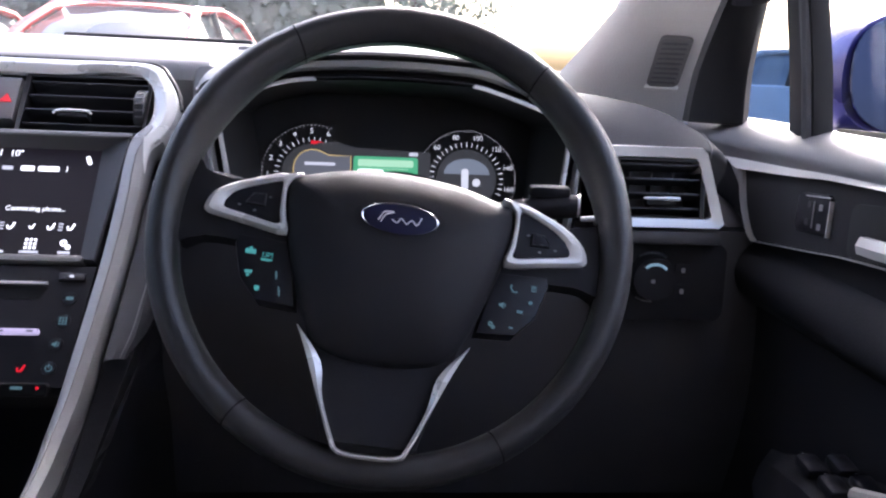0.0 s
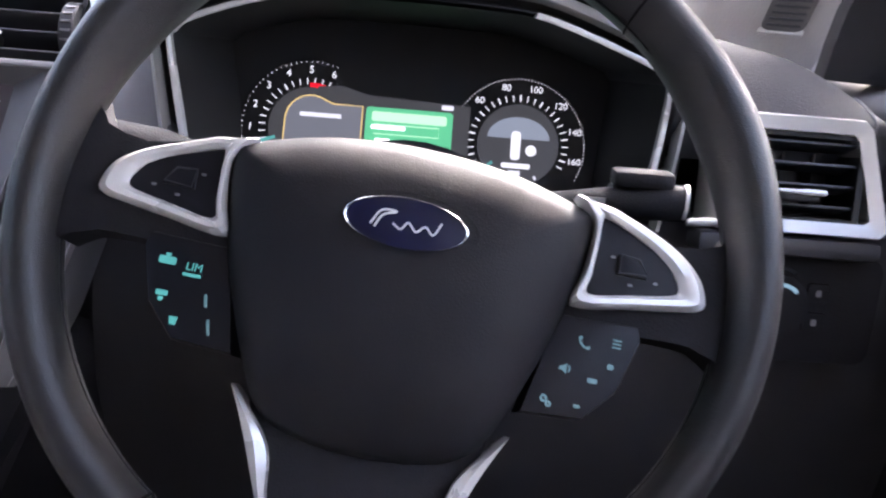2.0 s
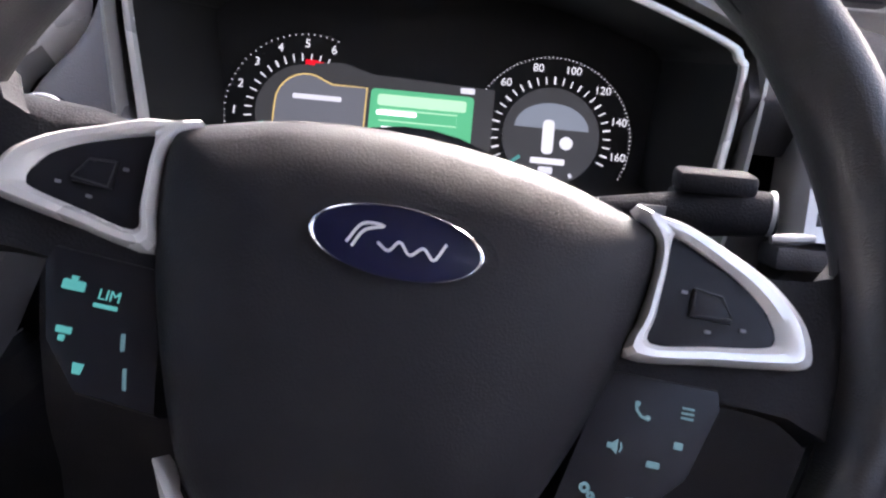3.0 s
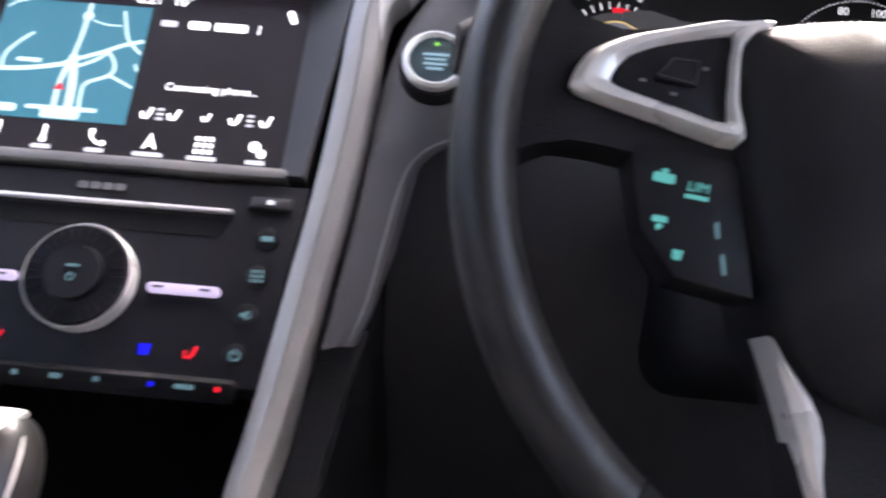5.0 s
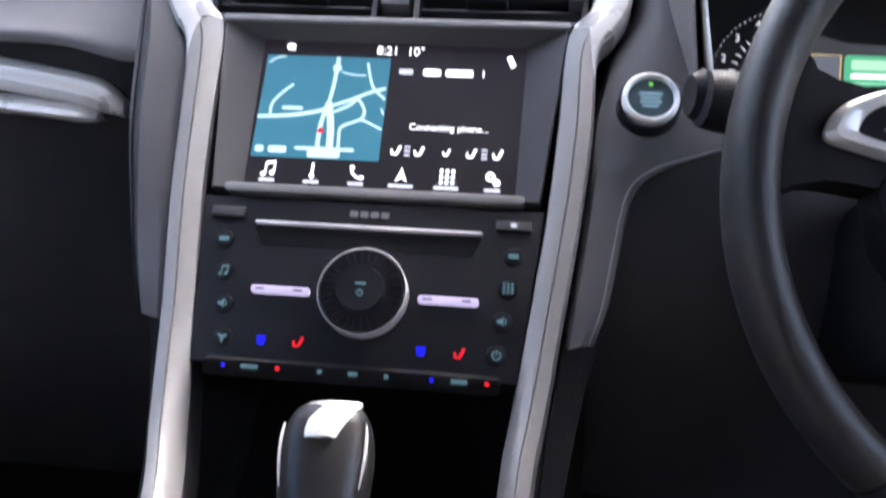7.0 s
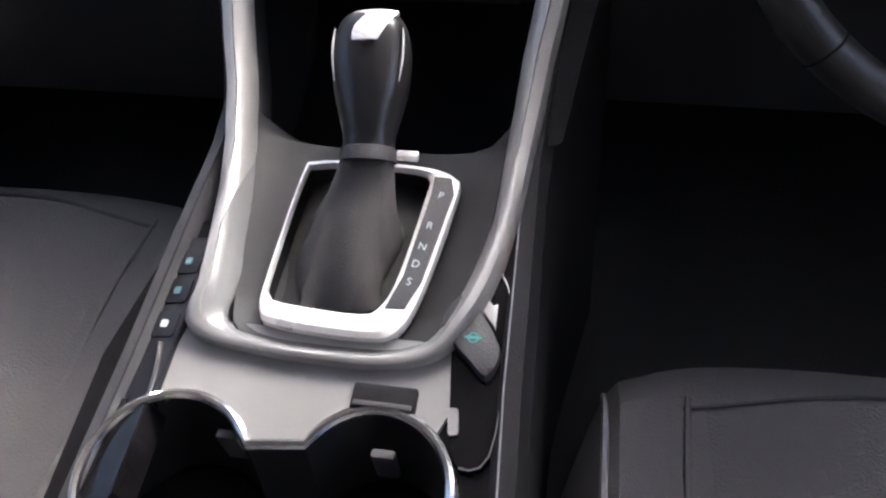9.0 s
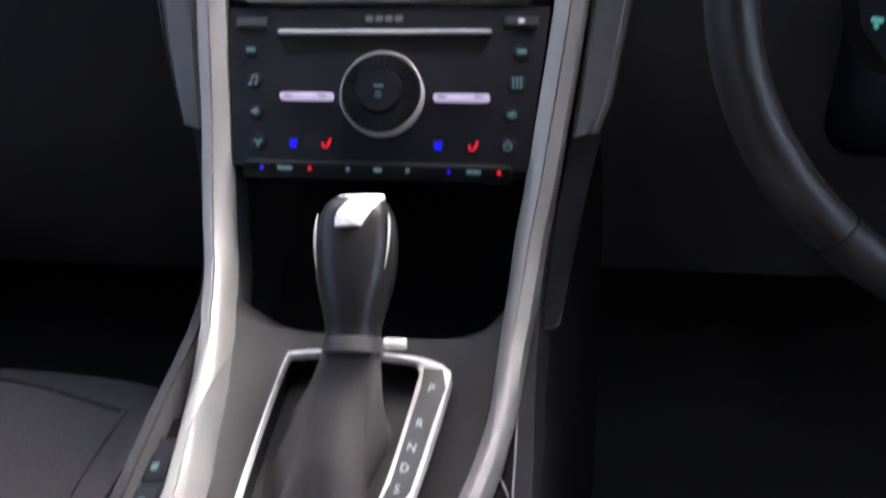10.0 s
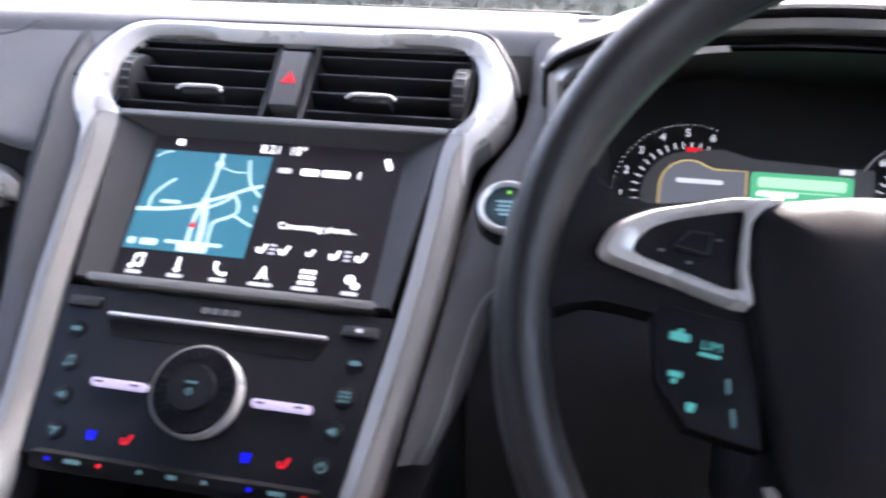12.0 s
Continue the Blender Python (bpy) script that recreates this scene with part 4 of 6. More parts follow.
            slab("symbol", -0.0855, -0.0575, 0.0014, 0.006, 0.0043, E_DIM, pd, 12), slab("symbol", -0.0815, -0.0695, 0.0012, 0.0075, 0.0043, E_DIM, pd, 14)
        else:
            icon("phone", "symbol", 0.0935, -0.0420, 0.0065, 0.0043, E_DIM, pd), [slab("symbol", 0.1090, -0.0380 - 0.0017 * k, 0.0042, 0.0008, 0.0043, E_DIM, pd) for k in range(3)]
            icon("speaker", "symbol", 0.0865, -0.0555, 0.0065, 0.0043, E_DIM, pd), slab("symbol", 0.1000, -0.0590, 0.0045, 0.0022, 0.0043, E_DIM, pd)
            icon("gear", "symbol", 0.0795, -0.0720, 0.0062, 0.0043, E_DIM, pd), slab("symbol", 0.1075, -0.0510, 0.003, 0.0025, 0.0043, E_DIM, pd), slab("symbol", 0.0945, -0.0720, 0.003, 0.0015, 0.0043, E_DIM, pd)
    # lower spoke: black centre and a silver U
    part("lower_spoke", prism([(-0.058, -0.092), (0.058, -0.092), (0.036, -0.172), (-0.034, -0.172)][::-1], -0.025, 0.0005, 0.003), M_DARK, w)
    u = [(-0.0640, -0.092), (-0.054, -0.112), (-0.041, -0.142), (-0.0275, -0.1725), (-0.0215, -0.1795), (-0.01, -0.1815), (0.01, -0.1815), (0.0245, -0.1795), (0.0305, -0.1725), (0.043, -0.142), (0.0555, -0.112), (0.0655, -0.092)]
    ui = [(-0.0615, -0.094), (-0.0425, -0.1165), (-0.0372, -0.142), (-0.0247, -0.1705), (-0.0200, -0.1765), (-0.01, -0.1785), (0.01, -0.1785), (0.0230, -0.1765), (0.0277, -0.1705), (0.0392, -0.142), (0.0445, -0.1165), (0.0630, -0.094)]
    rows = []
    for (xo, yo), (xi, yi) in zip(smooth_line(u, 4), smooth_line(ui, 4)):
        up = 0.009 - 0.002 * min(1.0, max(0.0, (-0.125 - yo) / 0.045))
        rows.append([(xo, yo, -0.01), (xo, yo, up), ((xo + xi) / 2, (yo + yi) / 2, up + 0.0025), (xi, yi, up), (xi, yi, -0.01)])
    part("lower_trim", cap(grid(rows, closed_v=True)), M_TRIM, w, "satin silver lower spoke trim")
    # hub behind, steering column shroud
    part("hub", disc((0, -0.02), 0.062, -0.075, -0.02, 36, 0.0, 0.068), M_DARK, w)
    return w


def column_and_stalks():
    c = thing("steering_column", WHEEL @ Matrix.Translation((0, -0.02, -0.08)) @ pose(0, 0, 0, 0, 0, 7), "black steering column shroud", "steering column")
    rows = [[(q[0], q[1], z) for q in rounded(-0.055 * k, -0.075 * k, 0.055 * k, 0.045 * k, 0.03, 5)] for z, k in ((0.012, 0.9), (0.004, 1.0), (-0.10, 1.08), (-0.2, 1.1))]
    part("shroud", cap(grid(rows, closed_v=True)), M_DARK, c)
    for sgn, nm, lab in ((-1, "wiper_stalk", "black wiper stalk beside the start button"), (1, "indicator_stalk", "black indicator stalk with ribbed collar")):
        base = Vector((0.384 + sgn * 0.045, 0.085, 0.938))
        tip = Vector((0.384 + sgn * (0.161 if sgn > 0 else 0.190), 0.087, 0.951 if sgn > 0 else 0.957))
        s = thing(nm, base, lab, "control stalk", "steering column stalks")
        n = 14
        pts = [base.lerp(tip, k / n) + Vector((0, -0.01 * (k / n) ** 2, 0)) for k in range(n + 1)]
        rad = [0.007 + (0.0105 if sgn < 0 else 0.0035) * min(1, max(0, (k - 4) / 6)) for k in range(n)] + [0.016 if sgn < 0 else 0.0095]
        part("arm", tube(pts, rad, 14), M_DARK, s, "", True)
        if sgn > 0:
            for q in (0.62, 0.70):
                p0 = base.lerp(tip, q)
                part("collar", tube([p0, p0 + Vector((0.006, 0, 0.0004))], 0.0115, 18), M_MID, s, "", True)
            part("end_ring", tube([tip + Vector((-0.003, -0.0095, 0)), tip + Vector((-0.001, -0.0098, 0))], 0.0103, 18), M_SILVER_LIT, s, "grey end ring", True)
            part("switch_lobe", box((0.517, 0.081, 0.9625), (0.036, 0.016, 0.010), 0.003), M_DARK, s, "raised rocker on the stalk", True)
            part("tip", tube([(0.547, 0.080, 0.9385), (0.560, 0.080, 0.9395), (0.567, 0.080, 0.9405)], [0.0022, 0.0028, 0.0016], 10), M_SILVER, s, "small silver tip", True)
            part("legend", box(tuple(base.lerp(tip, 0.52) + Vector((0, -0.0125, 0.004))), (0.012, 0.001, 0.004)), M_STITCH, s, "", True)
        else:
            part("end_cap", tube([tip, tip + Vector((-0.006, -0.001, 0.0004))], [0.0155, 0.0115], 18), M_DARK, s, "", True)


def instrument_cluster():
    c = thing("instrument_cluster", DIALS, "hooded instrument cluster with lit round dials", "instrument cluster")
    inv = DIALS.inverted()
    # angular opening of the binnacle, with its bright edge
    trim = [(0.2245, 0.918), (0.222, 0.945), (0.2105, 1.008), (0.2125, 1.0165), (0.225, 1.0258), (0.276, 1.0430), (0.33, 1.0478), (0.38, 1.0485), (0.43, 1.0475), (0.470, 1.0432), (0.541, 1.0195), (0.553, 1.0100), (0.556, 1.000), (0.550, 0.946), (0.545, 0.912)]
    line = [tuple(q) for q in smooth_line(trim, 4)]
    def off(q, d):
        v = np.array([(q[0] - 0.38) * 0.62, q[1] - 0.945])
        return np.array([q[0], q[1]]) + v / np.linalg.norm(v) * d
    def fy(z):
        return 0.185 + 0.12 * (z - 0.95)
    def top_share(q):
        return min(1.0, max(0.0, (q[1] - 1.010) / 0.018))
    def rings(*steps):
        """Bands that follow the opening: (outward offset, depth) rows."""
        return grid([[Vector((off(q, d)[0], fy(q[1]) + y, off(q, d)[1])) for d, y in steps] for q in line])
    def blend_rings(side, top):
        """The same with one section for the sides and another along the top."""
        rows = []
        for q in line:
            k = top_share(q)
            row = []
            for (d0, y0), (d1, y1) in zip(side, top):
                p = off(q, d0 + (d1 - d0) * k)
                row.append(Vector((p[0], fy(q[1]) + y0 + (y1 - y0) * k, p[1])))
            rows.append(row)
        return grid(rows)
    hood_top = [(0.036, 0.24), (0.041, 0.16), (0.043, 0.09), (0.0405, 0.035), (0.0345, 0.0), (0.0280, -0.014), (0.0250, -0.017), (0.0225, -0.012), (0.0205, 0.006)]
    hood_side = [(0.029, 0.24), (0.031, 0.16), (0.033, 0.10), (0.033, 0.06), (0.032, 0.042), (0.031, 0.034), (0.029, 0.030), (0.0275, 0.030), (0.026, 0.034)]
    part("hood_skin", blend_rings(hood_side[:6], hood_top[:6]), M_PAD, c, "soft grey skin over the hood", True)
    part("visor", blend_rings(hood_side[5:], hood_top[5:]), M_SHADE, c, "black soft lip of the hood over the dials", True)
    part("inner_band", blend_rings([(0.0265, 0.034), (0.0258, 0.026), (0.0205, 0.008), (0.0150, -0.009), (0.0122, -0.010), (0.0105, 0.004)], [(0.0212, 0.006), (0.0200, -0.008), (0.0165, -0.0085), (0.0140, -0.0085), (0.0120, -0.006), (0.0105, 0.004)]), M_SILVER, c, "satin silver inner band", True)
    part("groove", rings((0.0115, 0.010), (0.0065, 0.013), (0.0045, 0.010)), M_VENT, c, "", True)
    part("inner_wall", rings((0.0005, 0.004), (-0.004, 0.03), (-0.012, 0.09), (-0.022, 0.15)), M_DIAL, c, "black inner wall", True)
    n = len(line)
    def run(i0, i1, w):
        rws = []
        for q in line[i0:i1]:
            y = fy(q[1])
            o, m_, i_ = off(q, 0.0045), off(q, 0.0045 - w / 2), off(q, 0.0045 - w)
            rws.append([Vector((o[0], y + 0.012, o[1])), Vector((o[0], y - 0.0004, o[1])), Vector((m_[0], y - 0.0010, m_[1])), Vector((i_[0], y - 0.0004, i_[1])), Vector((i_[0], y + 0.012, i_[1]))])
        return cap(grid(rws, closed_v=True))
    part("trim_line", run(3, 23, 0.0044), M_TRIM, c, "bright silver trim line", True)
    part("trim_line", run(n - 22, n - 3, 0.0044), M_TRIM, c, "bright silver trim line", True)
    part("trim_line", run(22, n - 21, 0.0016), M_MID, c, "", True)
    part("face", moved(prism(rounded(-0.20, -0.12, 0.20, 0.115, 0.05, 6), -0.01, 0.0), 0, 0, 0), M_DIAL, c, "black dial face")
    for cx, sgn in ((-0.0865, -1), (0.0865, 1)):
        g = part("tachometer" if sgn < 0 else "speedometer", disc((cx, -0.021), 0.0575, 0.0, 0.002, 56, 0.001), M_DIAL, c, "round dial with white figures")
        a0, a1 = (205, 70) if sgn < 0 else (222, -42)
        steps = 30 if sgn < 0 else 90
        for k in range(steps + 1):
            a = a0 + (a1 - a0) * k / steps
            if a < -30 and sgn > 0:
                continue
            big = k % (2 if sgn < 0 else 3) == 0
            r1 = 0.0565
            part("tick", moved(box((r1 - 0.0008, 0, 0.0022), (0.0012, 0.0005, 0.0004)), cx, -0.021, 0, 0, 0, a), E_DIAL, g)
            if big:
                part("tick", moved(box((0.0395, 0, 0.0022), (0.0052, 0.0008 if k % 9 else 0.0012, 0.0004)), cx, -0.021, 0, 0, 0, a), E_DIAL, g)
        nums = [str(k) for k in range(1, 7)] if sgn < 0 else ["20", "40", "60", "80", "100", "120", "140", "160"]
        for k, s in enumerate(nums):
            a = radians(a0 + (a1 - a0) * (k + 1) / (6 if sgn < 0 else 9))
            lettering("figure", s, 0.0084 if sgn < 0 else 0.0078, cx + 0.0490 * math.cos(a), -0.021 + 0.0490 * math.sin(a), 0.0022, E_DIAL, g)
        part("dial_centre", disc((cx, -0.021), 0.034, 0.002, 0.004, 48, 0.001), M_HUB, g, "grey dial centre")
        if sgn < 0:
            part("red_band", hoop((cx, -0.021), 0.0330, 0.0380, 0.002, 0.0026, 12, 94, 62), E_RED, g, "red band")
            part("needle", moved(box((0.036, 0, 0.0035), (0.014, 0.0026, 0.0012)), cx, -0.021, 0, 0, 0, 199), E_TEAL, g, "teal needle")
        else:
            part("needle", moved(box((0.034, 0, 0.0045), (0.016, 0.0022, 0.0012)), cx, -0.021, 0, 0, 0, 218), E_TEAL, g, "teal needle")
            part("lit_crescent", prism([(cx + 0.026 * math.cos(a), -0.016 + 0.018 * math.sin(a)) for a in np.linspace(0, math.pi, 16)], 0.004, 0.0044), E_CREST, g)
            part("car_symbol", moved(prism(rounded(-0.004, -0.012, 0.004, 0.012, 0.003), 0, 0.0004), cx - 0.002, -0.022, 0.0046), E_DIAL, g)
            part("telltale", moved(disc((0, 0), 0.0046, 0, 0.0005, 16), cx + 0.011, -0.0255, 0.0046), E_DIAL, g)
            slab("caption_bar", cx - 0.001, -0.039, 0.024, 0.0042, 0.0045, E_DIAL, g)
            slab("caption_bar", cx - 0.002, -0.0455, 0.010, 0.005, 0.0045, E_SOFT, g)
            for a in (-60, -80, -100, -120):
                part("fuel_mark", moved(box((0.031, 0, 0.0045), (0.003, 0.002, 0.0004)), cx, -0.021, 0, 0, 0, a), E_SOFT, g)
    # middle displays
    part("display_bar", prism([(-0.075, -0.06), (0.045, -0.06), (0.045, 0.007), (-0.04, 0.010), (-0.062, 0.016), (-0.082, 0.014)], 0.004, 0.0048), M_HUB, c)
    shape = [(-0.108, -0.06), (-0.044, -0.06), (-0.044, 0.0), (-0.068, 0.0)] + [(-0.086 + 0.021 * math.cos(a), -0.015 + 0.021 * math.sin(a)) for a in np.linspace(1.0, math.pi, 10)]
    gb_ = part("menu_box", prism(shape, 0.0048, 0.0054), E_GREYBOX, c, "grey menu display")
    part("menu_edge", cap(ribbon(shape[1:] + [(-0.108, -0.06)], 0.0010, 0.0054, 0.0057)), E_AMBER, gb_, "thin amber outline")
    slab("caption_bar", -0.078, -0.010, 0.034, 0.0034, 0.0056, E_SOFT, gb_)
    gr = part("green_display", prism(rounded(-0.041, -0.05, 0.031, 0.0005, 0.003), 0.0048, 0.0054), E_GREEN, c, "green trip display")
    part("glow_bar", prism(rounded(-0.036, -0.011, 0.026, -0.003, 0.002), 0.0054, 0.0056), E_GREENHI, gr)
    slab("caption_bar", -0.022, -0.016, 0.028, 0.003, 0.0055, E_WHITE, gr)
    part("frame_line", ribbon([(-0.034, -0.0215), (0.02, -0.0215), (0.02, -0.0135), (-0.034, -0.0135)], 0.0008, 0.0054, 0.0057), E_GREENHI, gr)
    slab("caption_bar", -0.026, -0.027, 0.012, 0.003, 0.0055, E_WHITE, gr)
    slab("corner_mark", 0.026, 0.0045, 0.010, 0.004, 0.005, E_SOFT, c)
    part("telltale", moved(prism(rounded(-0.003, -0.0025, 0.003, 0.0025, 0.0006), 0, 0.0005), -0.050, -0.05, 0.006), E_LIME, c, "lime green telltale")
    return c


def side_vent_and_switches():
    # rounded pad over the vent at the driver's end of the dash, falling away to the door
    pad = thing("dash_end_pad", (0.65, 0.27, 0.98), "rounded charcoal pad over the side air vent", "dash trim")
    rows = []
    for x in [*np.linspace(0.560, 0.68, 8), *np.linspace(0.692, 0.737, 8)]:
        zt = np.interp(x, [0.56, 0.607, 0.65, 0.673, 0.698, 0.715, 0.727, 0.737], [1.046, 1.0415, 1.034, 1.0275, 1.0155, 1.006, 0.998, 0.988])
        lip = min(0.9965, zt - 0.002)
        prof = [(0.186, lip - 0.016), (0.180, lip - 0.006), (0.184, lip), (0.205, lip + 0.45 * (zt - lip)), (0.235, lip + 0.85 * (zt - lip)), (0.27, zt), (0.33, zt - 0.006), (0.42, zt - 0.03)]
        rows.append([Vector((x - max(0.0, 0.27 - q[0]) * 0.30 * (x - 0.56) / 0.177 + 0.07 * max(0.0, x - 0.60), *q)) for q in smooth_line(prof, 4)])
    part("cover", shell(rows, 0.03, (0, 0.6, -0.8)), M_SOFT, pad, "", True)
    part("edge_bead", tube([q + Vector((0, -0.0006, 0.0006)) for q in rows[-4][2:26]], 0.0012, 6), M_FLANK, pad, "raised bead along the pad's end", True)
    m = plane_matrix((0.660, 0.163, 0.955), 10)
    b = thing("vent_surround", m, "satin silver surround of the side air vent", "trim frame")
    o = [(-0.066, -0.0375), (0.049, -0.0375), (0.054, -0.033), (0.034, 0.038), (0.028, 0.0435), (-0.066, 0.0435)]
    i = [(-0.058, -0.028), (0.037, -0.028), (0.041, -0.025), (0.026, 0.029), (0.022, 0.033), (-0.058, 0.033)]
    rows = [[(*q, z) for q in r] for r, z in ((o, -0.05), (o, 0.0), ([(a * 0.9 + c2 * 0.1, d * 0.9 + e * 0.1) for (a, d), (c2, e) in zip(o, i)], 0.004), (i, 0.001), (i, -0.05))]
    part("surround", grid(rows, closed_v=True), M_SILVER_LIT, b)
    air_vent(m, -0.058, 0.033, -0.029, 0.032, 4, 0, -0.012, "black slatted side air vent in a silver surround", "air vents")
    part("under_trim", box((-0.013, -0.047, -0.012), (0.13, 0.014, 0.03), 0.004), M_MID, b)
    # headlamp switch panel
    m2 = plane_matrix((0.668, 0.172, 0.868), 4)
    s = thing("light_switch_panel", m2, "black headlamp switch panel with a rotary knob", "switch panel")
    part("panel", prism(rounded(-0.075, -0.05, 0.06, 0.032, 0.012, 4), -0.03, 0.004, 0.003), M_DARK, s)
    k = part("rotary_knob", moved(disc((0, 0), 0.0245, 0.0, 0.014, 40, 0.003, 0.022), -0.020, -0.004, 0.004), M_DARK, s, "dark rotary light knob")
    part("knob_arc", moved(hoop((0, 0), 0.0245, 0.027, 0.004, 0.007, 20, 55, 125), -0.020, -0.004, 0), M_CHROME, k, "bright arc")
    part("knob_arc", moved(hoop((0, 0), 0.0245, 0.026, 0.004, 0.006, 20, 235, 275), -0.020, -0.004, 0), M_BRUSH, k)
    part("lit_arc", moved(hoop((0, 0), 0.014, 0.0168, 0.0182, 0.0186, 12, 42, 132), -0.020, -0.004, 0), E_START, k, "pale blue lit arc")
    slab("legend", -0.022, -0.006, 0.004, 0.004, 0.0183, M_STITCH, k)
    for y in (0.008, -0.014):
        bt = part("button", moved(prism(rounded(-0.008, -0.007, 0.008, 0.007, 0.002), 0, 0.002, 0.0006), 0.013, y - 0.004, 0.004), M_DARK, s)
        slab("legend", 0.013, y - 0.004, 0.004, 0.005, 0.0062, M_STITCH, bt)
    return s


def driver_door():
    d = thing("driver_door", (0.80, 0.0, 0.3), "charcoal driver's door panel with silver-edged handle recess", "car door")
    # belt roll
    def top_z(y):
        return 1.0205 - 0.05 * max(0, y - 0.36)
    ys = np.linspace(-0.80, 0.44, 26)
    rows = [[Vector((x, y, top_z(y) + z)) for x, z in smooth_line([(0.835, -0.03), (0.828, -0.004), (0.81, 0.001), (0.788, -0.004), (0.772, -0.013), (0.765, -0.025), (0.768, -0.034)], 4)] for y in ys]
    part("belt_roll", shell(rows, 0.02, (0.5, 0, -1)), M_FLANK, d, "soft grey padded window ledge", True)
    # main panel
    rows = [[Vector((x, y, z)) for x, z in ((0.772, top_z(y) - 0.030), (0.774, 0.93), (0.776, 0.86), (0.780, 0.78), (0.786, 0.65), (0.79, 0.45), (0.79, 0.30))] for y in ys]
    part("panel", shell(rows, 0.03, (1, 0, 0)), M_DARK, d, "black lower door panel", True)
    # silver edged upper insert
    loop_o = [(0.301, 0.9785), (0.155, 0.986), (0.009, 0.9930), (-0.40, 1.000), (-0.55, 0.985), (-0.55, 0.96), (-0.30, 0.942), (-0.008, 0.9222), (0.09, 0.9108), (0.186, 0.8988), (0.196, 0.8985), (0.213, 0.910), (0.243, 0.935), (0.270, 0.957), (0.297, 0.975)]
    loop_i = [(0.236, 0.9700), (0.125, 0.9775), (0.010, 0.9850), (-0.40, 0.992), (-0.53, 0.978), (-0.53, 0.965), (-0.30, 0.946), (-0.008, 0.9245), (0.09, 0.9130), (0.186, 0.9010), (0.194, 0.9012), (0.2085, 0.910), (0.2265, 0.935), (0.2345, 0.957), (0.2385, 0.968)]
    lo, li = smooth_line(loop_o, 4, True), smooth_line(loop_i, 4, True)
    rows = [[Vector((0.778, *o)), Vector((0.7725, *o)), Vector((0.7675, *(o * 0.6 + i * 0.4))), Vector((0.7608, *(o * 0.08 + i * 0.92))), Vector((0.7640, *i)), Vector((0.775, *i))] for o, i in zip(lo, li)]
    part("insert_edge", grid(rows, closed_u=True), M_SILVER_LIT, d, "satin silver edge of the door insert", True)
    bm = bmesh.new()
    bm.faces.new([bm.verts.new((0.768, *q)) for q in li])
    r = bmesh.ops.extrude_face_region(bm, geom=list(bm.faces))
    bmesh.ops.translate(bm, verts=[v for v in r["geom"] if isinstance(v, bmesh.types.BMVert)], vec=(0.012, 0, 0))
    part("insert", bm, M_GLOVE, d, "dark grey door insert", True)
    # lock switch plate
    def yz_plate(y0, z0, y1, z1, x, t, r_=0.006, bev=0.0015, slope=-0.10):
        b_ = prism(rounded(y0, z0, y1, z1, r_), 0, t, bev)
        for v in b_.verts:
            v.co = Vector((x - v.co.z, v.co.x, v.co.y + slope * (v.co.x - (y0 + y1) / 2)))
        return b_
    pl = part("lock_plate", yz_plate(0.058, 0.931, 0.115, 0.9675, 0.768, 0.003), M_PANEL, d, "dark lock switch plate", True)
    part("plate_edge", merge(yz_plate(0.0570, 0.932, 0.0580, 0.965, 0.768, 0.0040, 0.0004, 0), yz_plate(0.059, 0.9655, 0.100, 0.9663, 0.7665, 0.002, 0.0003, 0)), M_TRIM, pl, "", True)
    for y, z in ((0.072, 0.957), (0.072, 0.939), (0.092, 0.957), (0.094, 0.94)):
        part("legend", yz_plate(y - 0.003, z - 0.003, y + 0.003, z + 0.003, 0.7649, 0.0005, 0.001, 0), M_STITCH if y < 0.08 else M_MID, pl, "", True)
    part("plate_bar", yz_plate(0.0825, 0.936, 0.0838, 0.961, 0.7649, 0.001, 0.0005, 0), M_BRUSH, pl, "", True)
    # handle recess and pull
    part("handle_recess", yz_plate(-0.17, 0.932, 0.026, 0.979, 0.7675, 0.0015, 0.010, 0.0), M_VENT, d, "", True)
    hp = [Vector((0.755 - 0.010 * math.sin(k), y, 0.9395 - 0.09 * y)) for y, k in zip(np.linspace(-0.010, -0.15, 12), np.linspace(0, math.pi, 12))]
    rows = [[p + Vector((0.006, 0, -0.008)), p + Vector((-0.002, 0, -0.007)), p + Vector((-0.004, 0, 0.0)), p + Vector((-0.001, 0, 0.007)), p + Vector((0.006, 0, 0.007))] for p in hp]
    part("door_handle", cap(grid(rows, closed_v=True)), M_SILVER_LIT, d, "satin silver door handle", True)
    # lower shoulder and armrest with switches
    rows = [[Vector((x, y, z + 0.012 * math.cos(2.2 * y))) for x, z in smooth_line([(0.775, 0.885), (0.760, 0.872), (0.752, 0.855), (0.757, 0.835), (0.775, 0.82)], 4)] for y in np.linspace(-0.7, 0.36, 12)]
    part("shoulder", shell(rows, 0.01, (1, 0, 0)), M_DARK, d, "", True)
    rows = [[Vector((x, y, z)) for x, z in ((0.78, 0.760 - k * 0.06), (0.735 + k * 0.02, 0.767 - k * 0.05), (0.70 + k * 0.045, 0.760 - k * 0.06), (0.69 + k * 0.05, 0.70 - k * 0.02), (0.70 + k * 0.05, 0.64), (0.78, 0.62))] for y, k in ((0.08, 1.0), (0.05, 0.8), (0.0, 0.35), (-0.06, 0.1), (-0.2, 0), (-0.5, 0))]
    arm = part("armrest", cap(grid(rows)), M_DARK, d, "black armrest with window switches", True)
    for y in (-0.045, -0.080):
        for x in (0.722, 0.748):
            sw = part("window_switch", moved(box((0, 0, 0), (0.018, 0.024, 0.010), 0.003), x, y, 0.763, 8), M_PANEL, d, "", True)
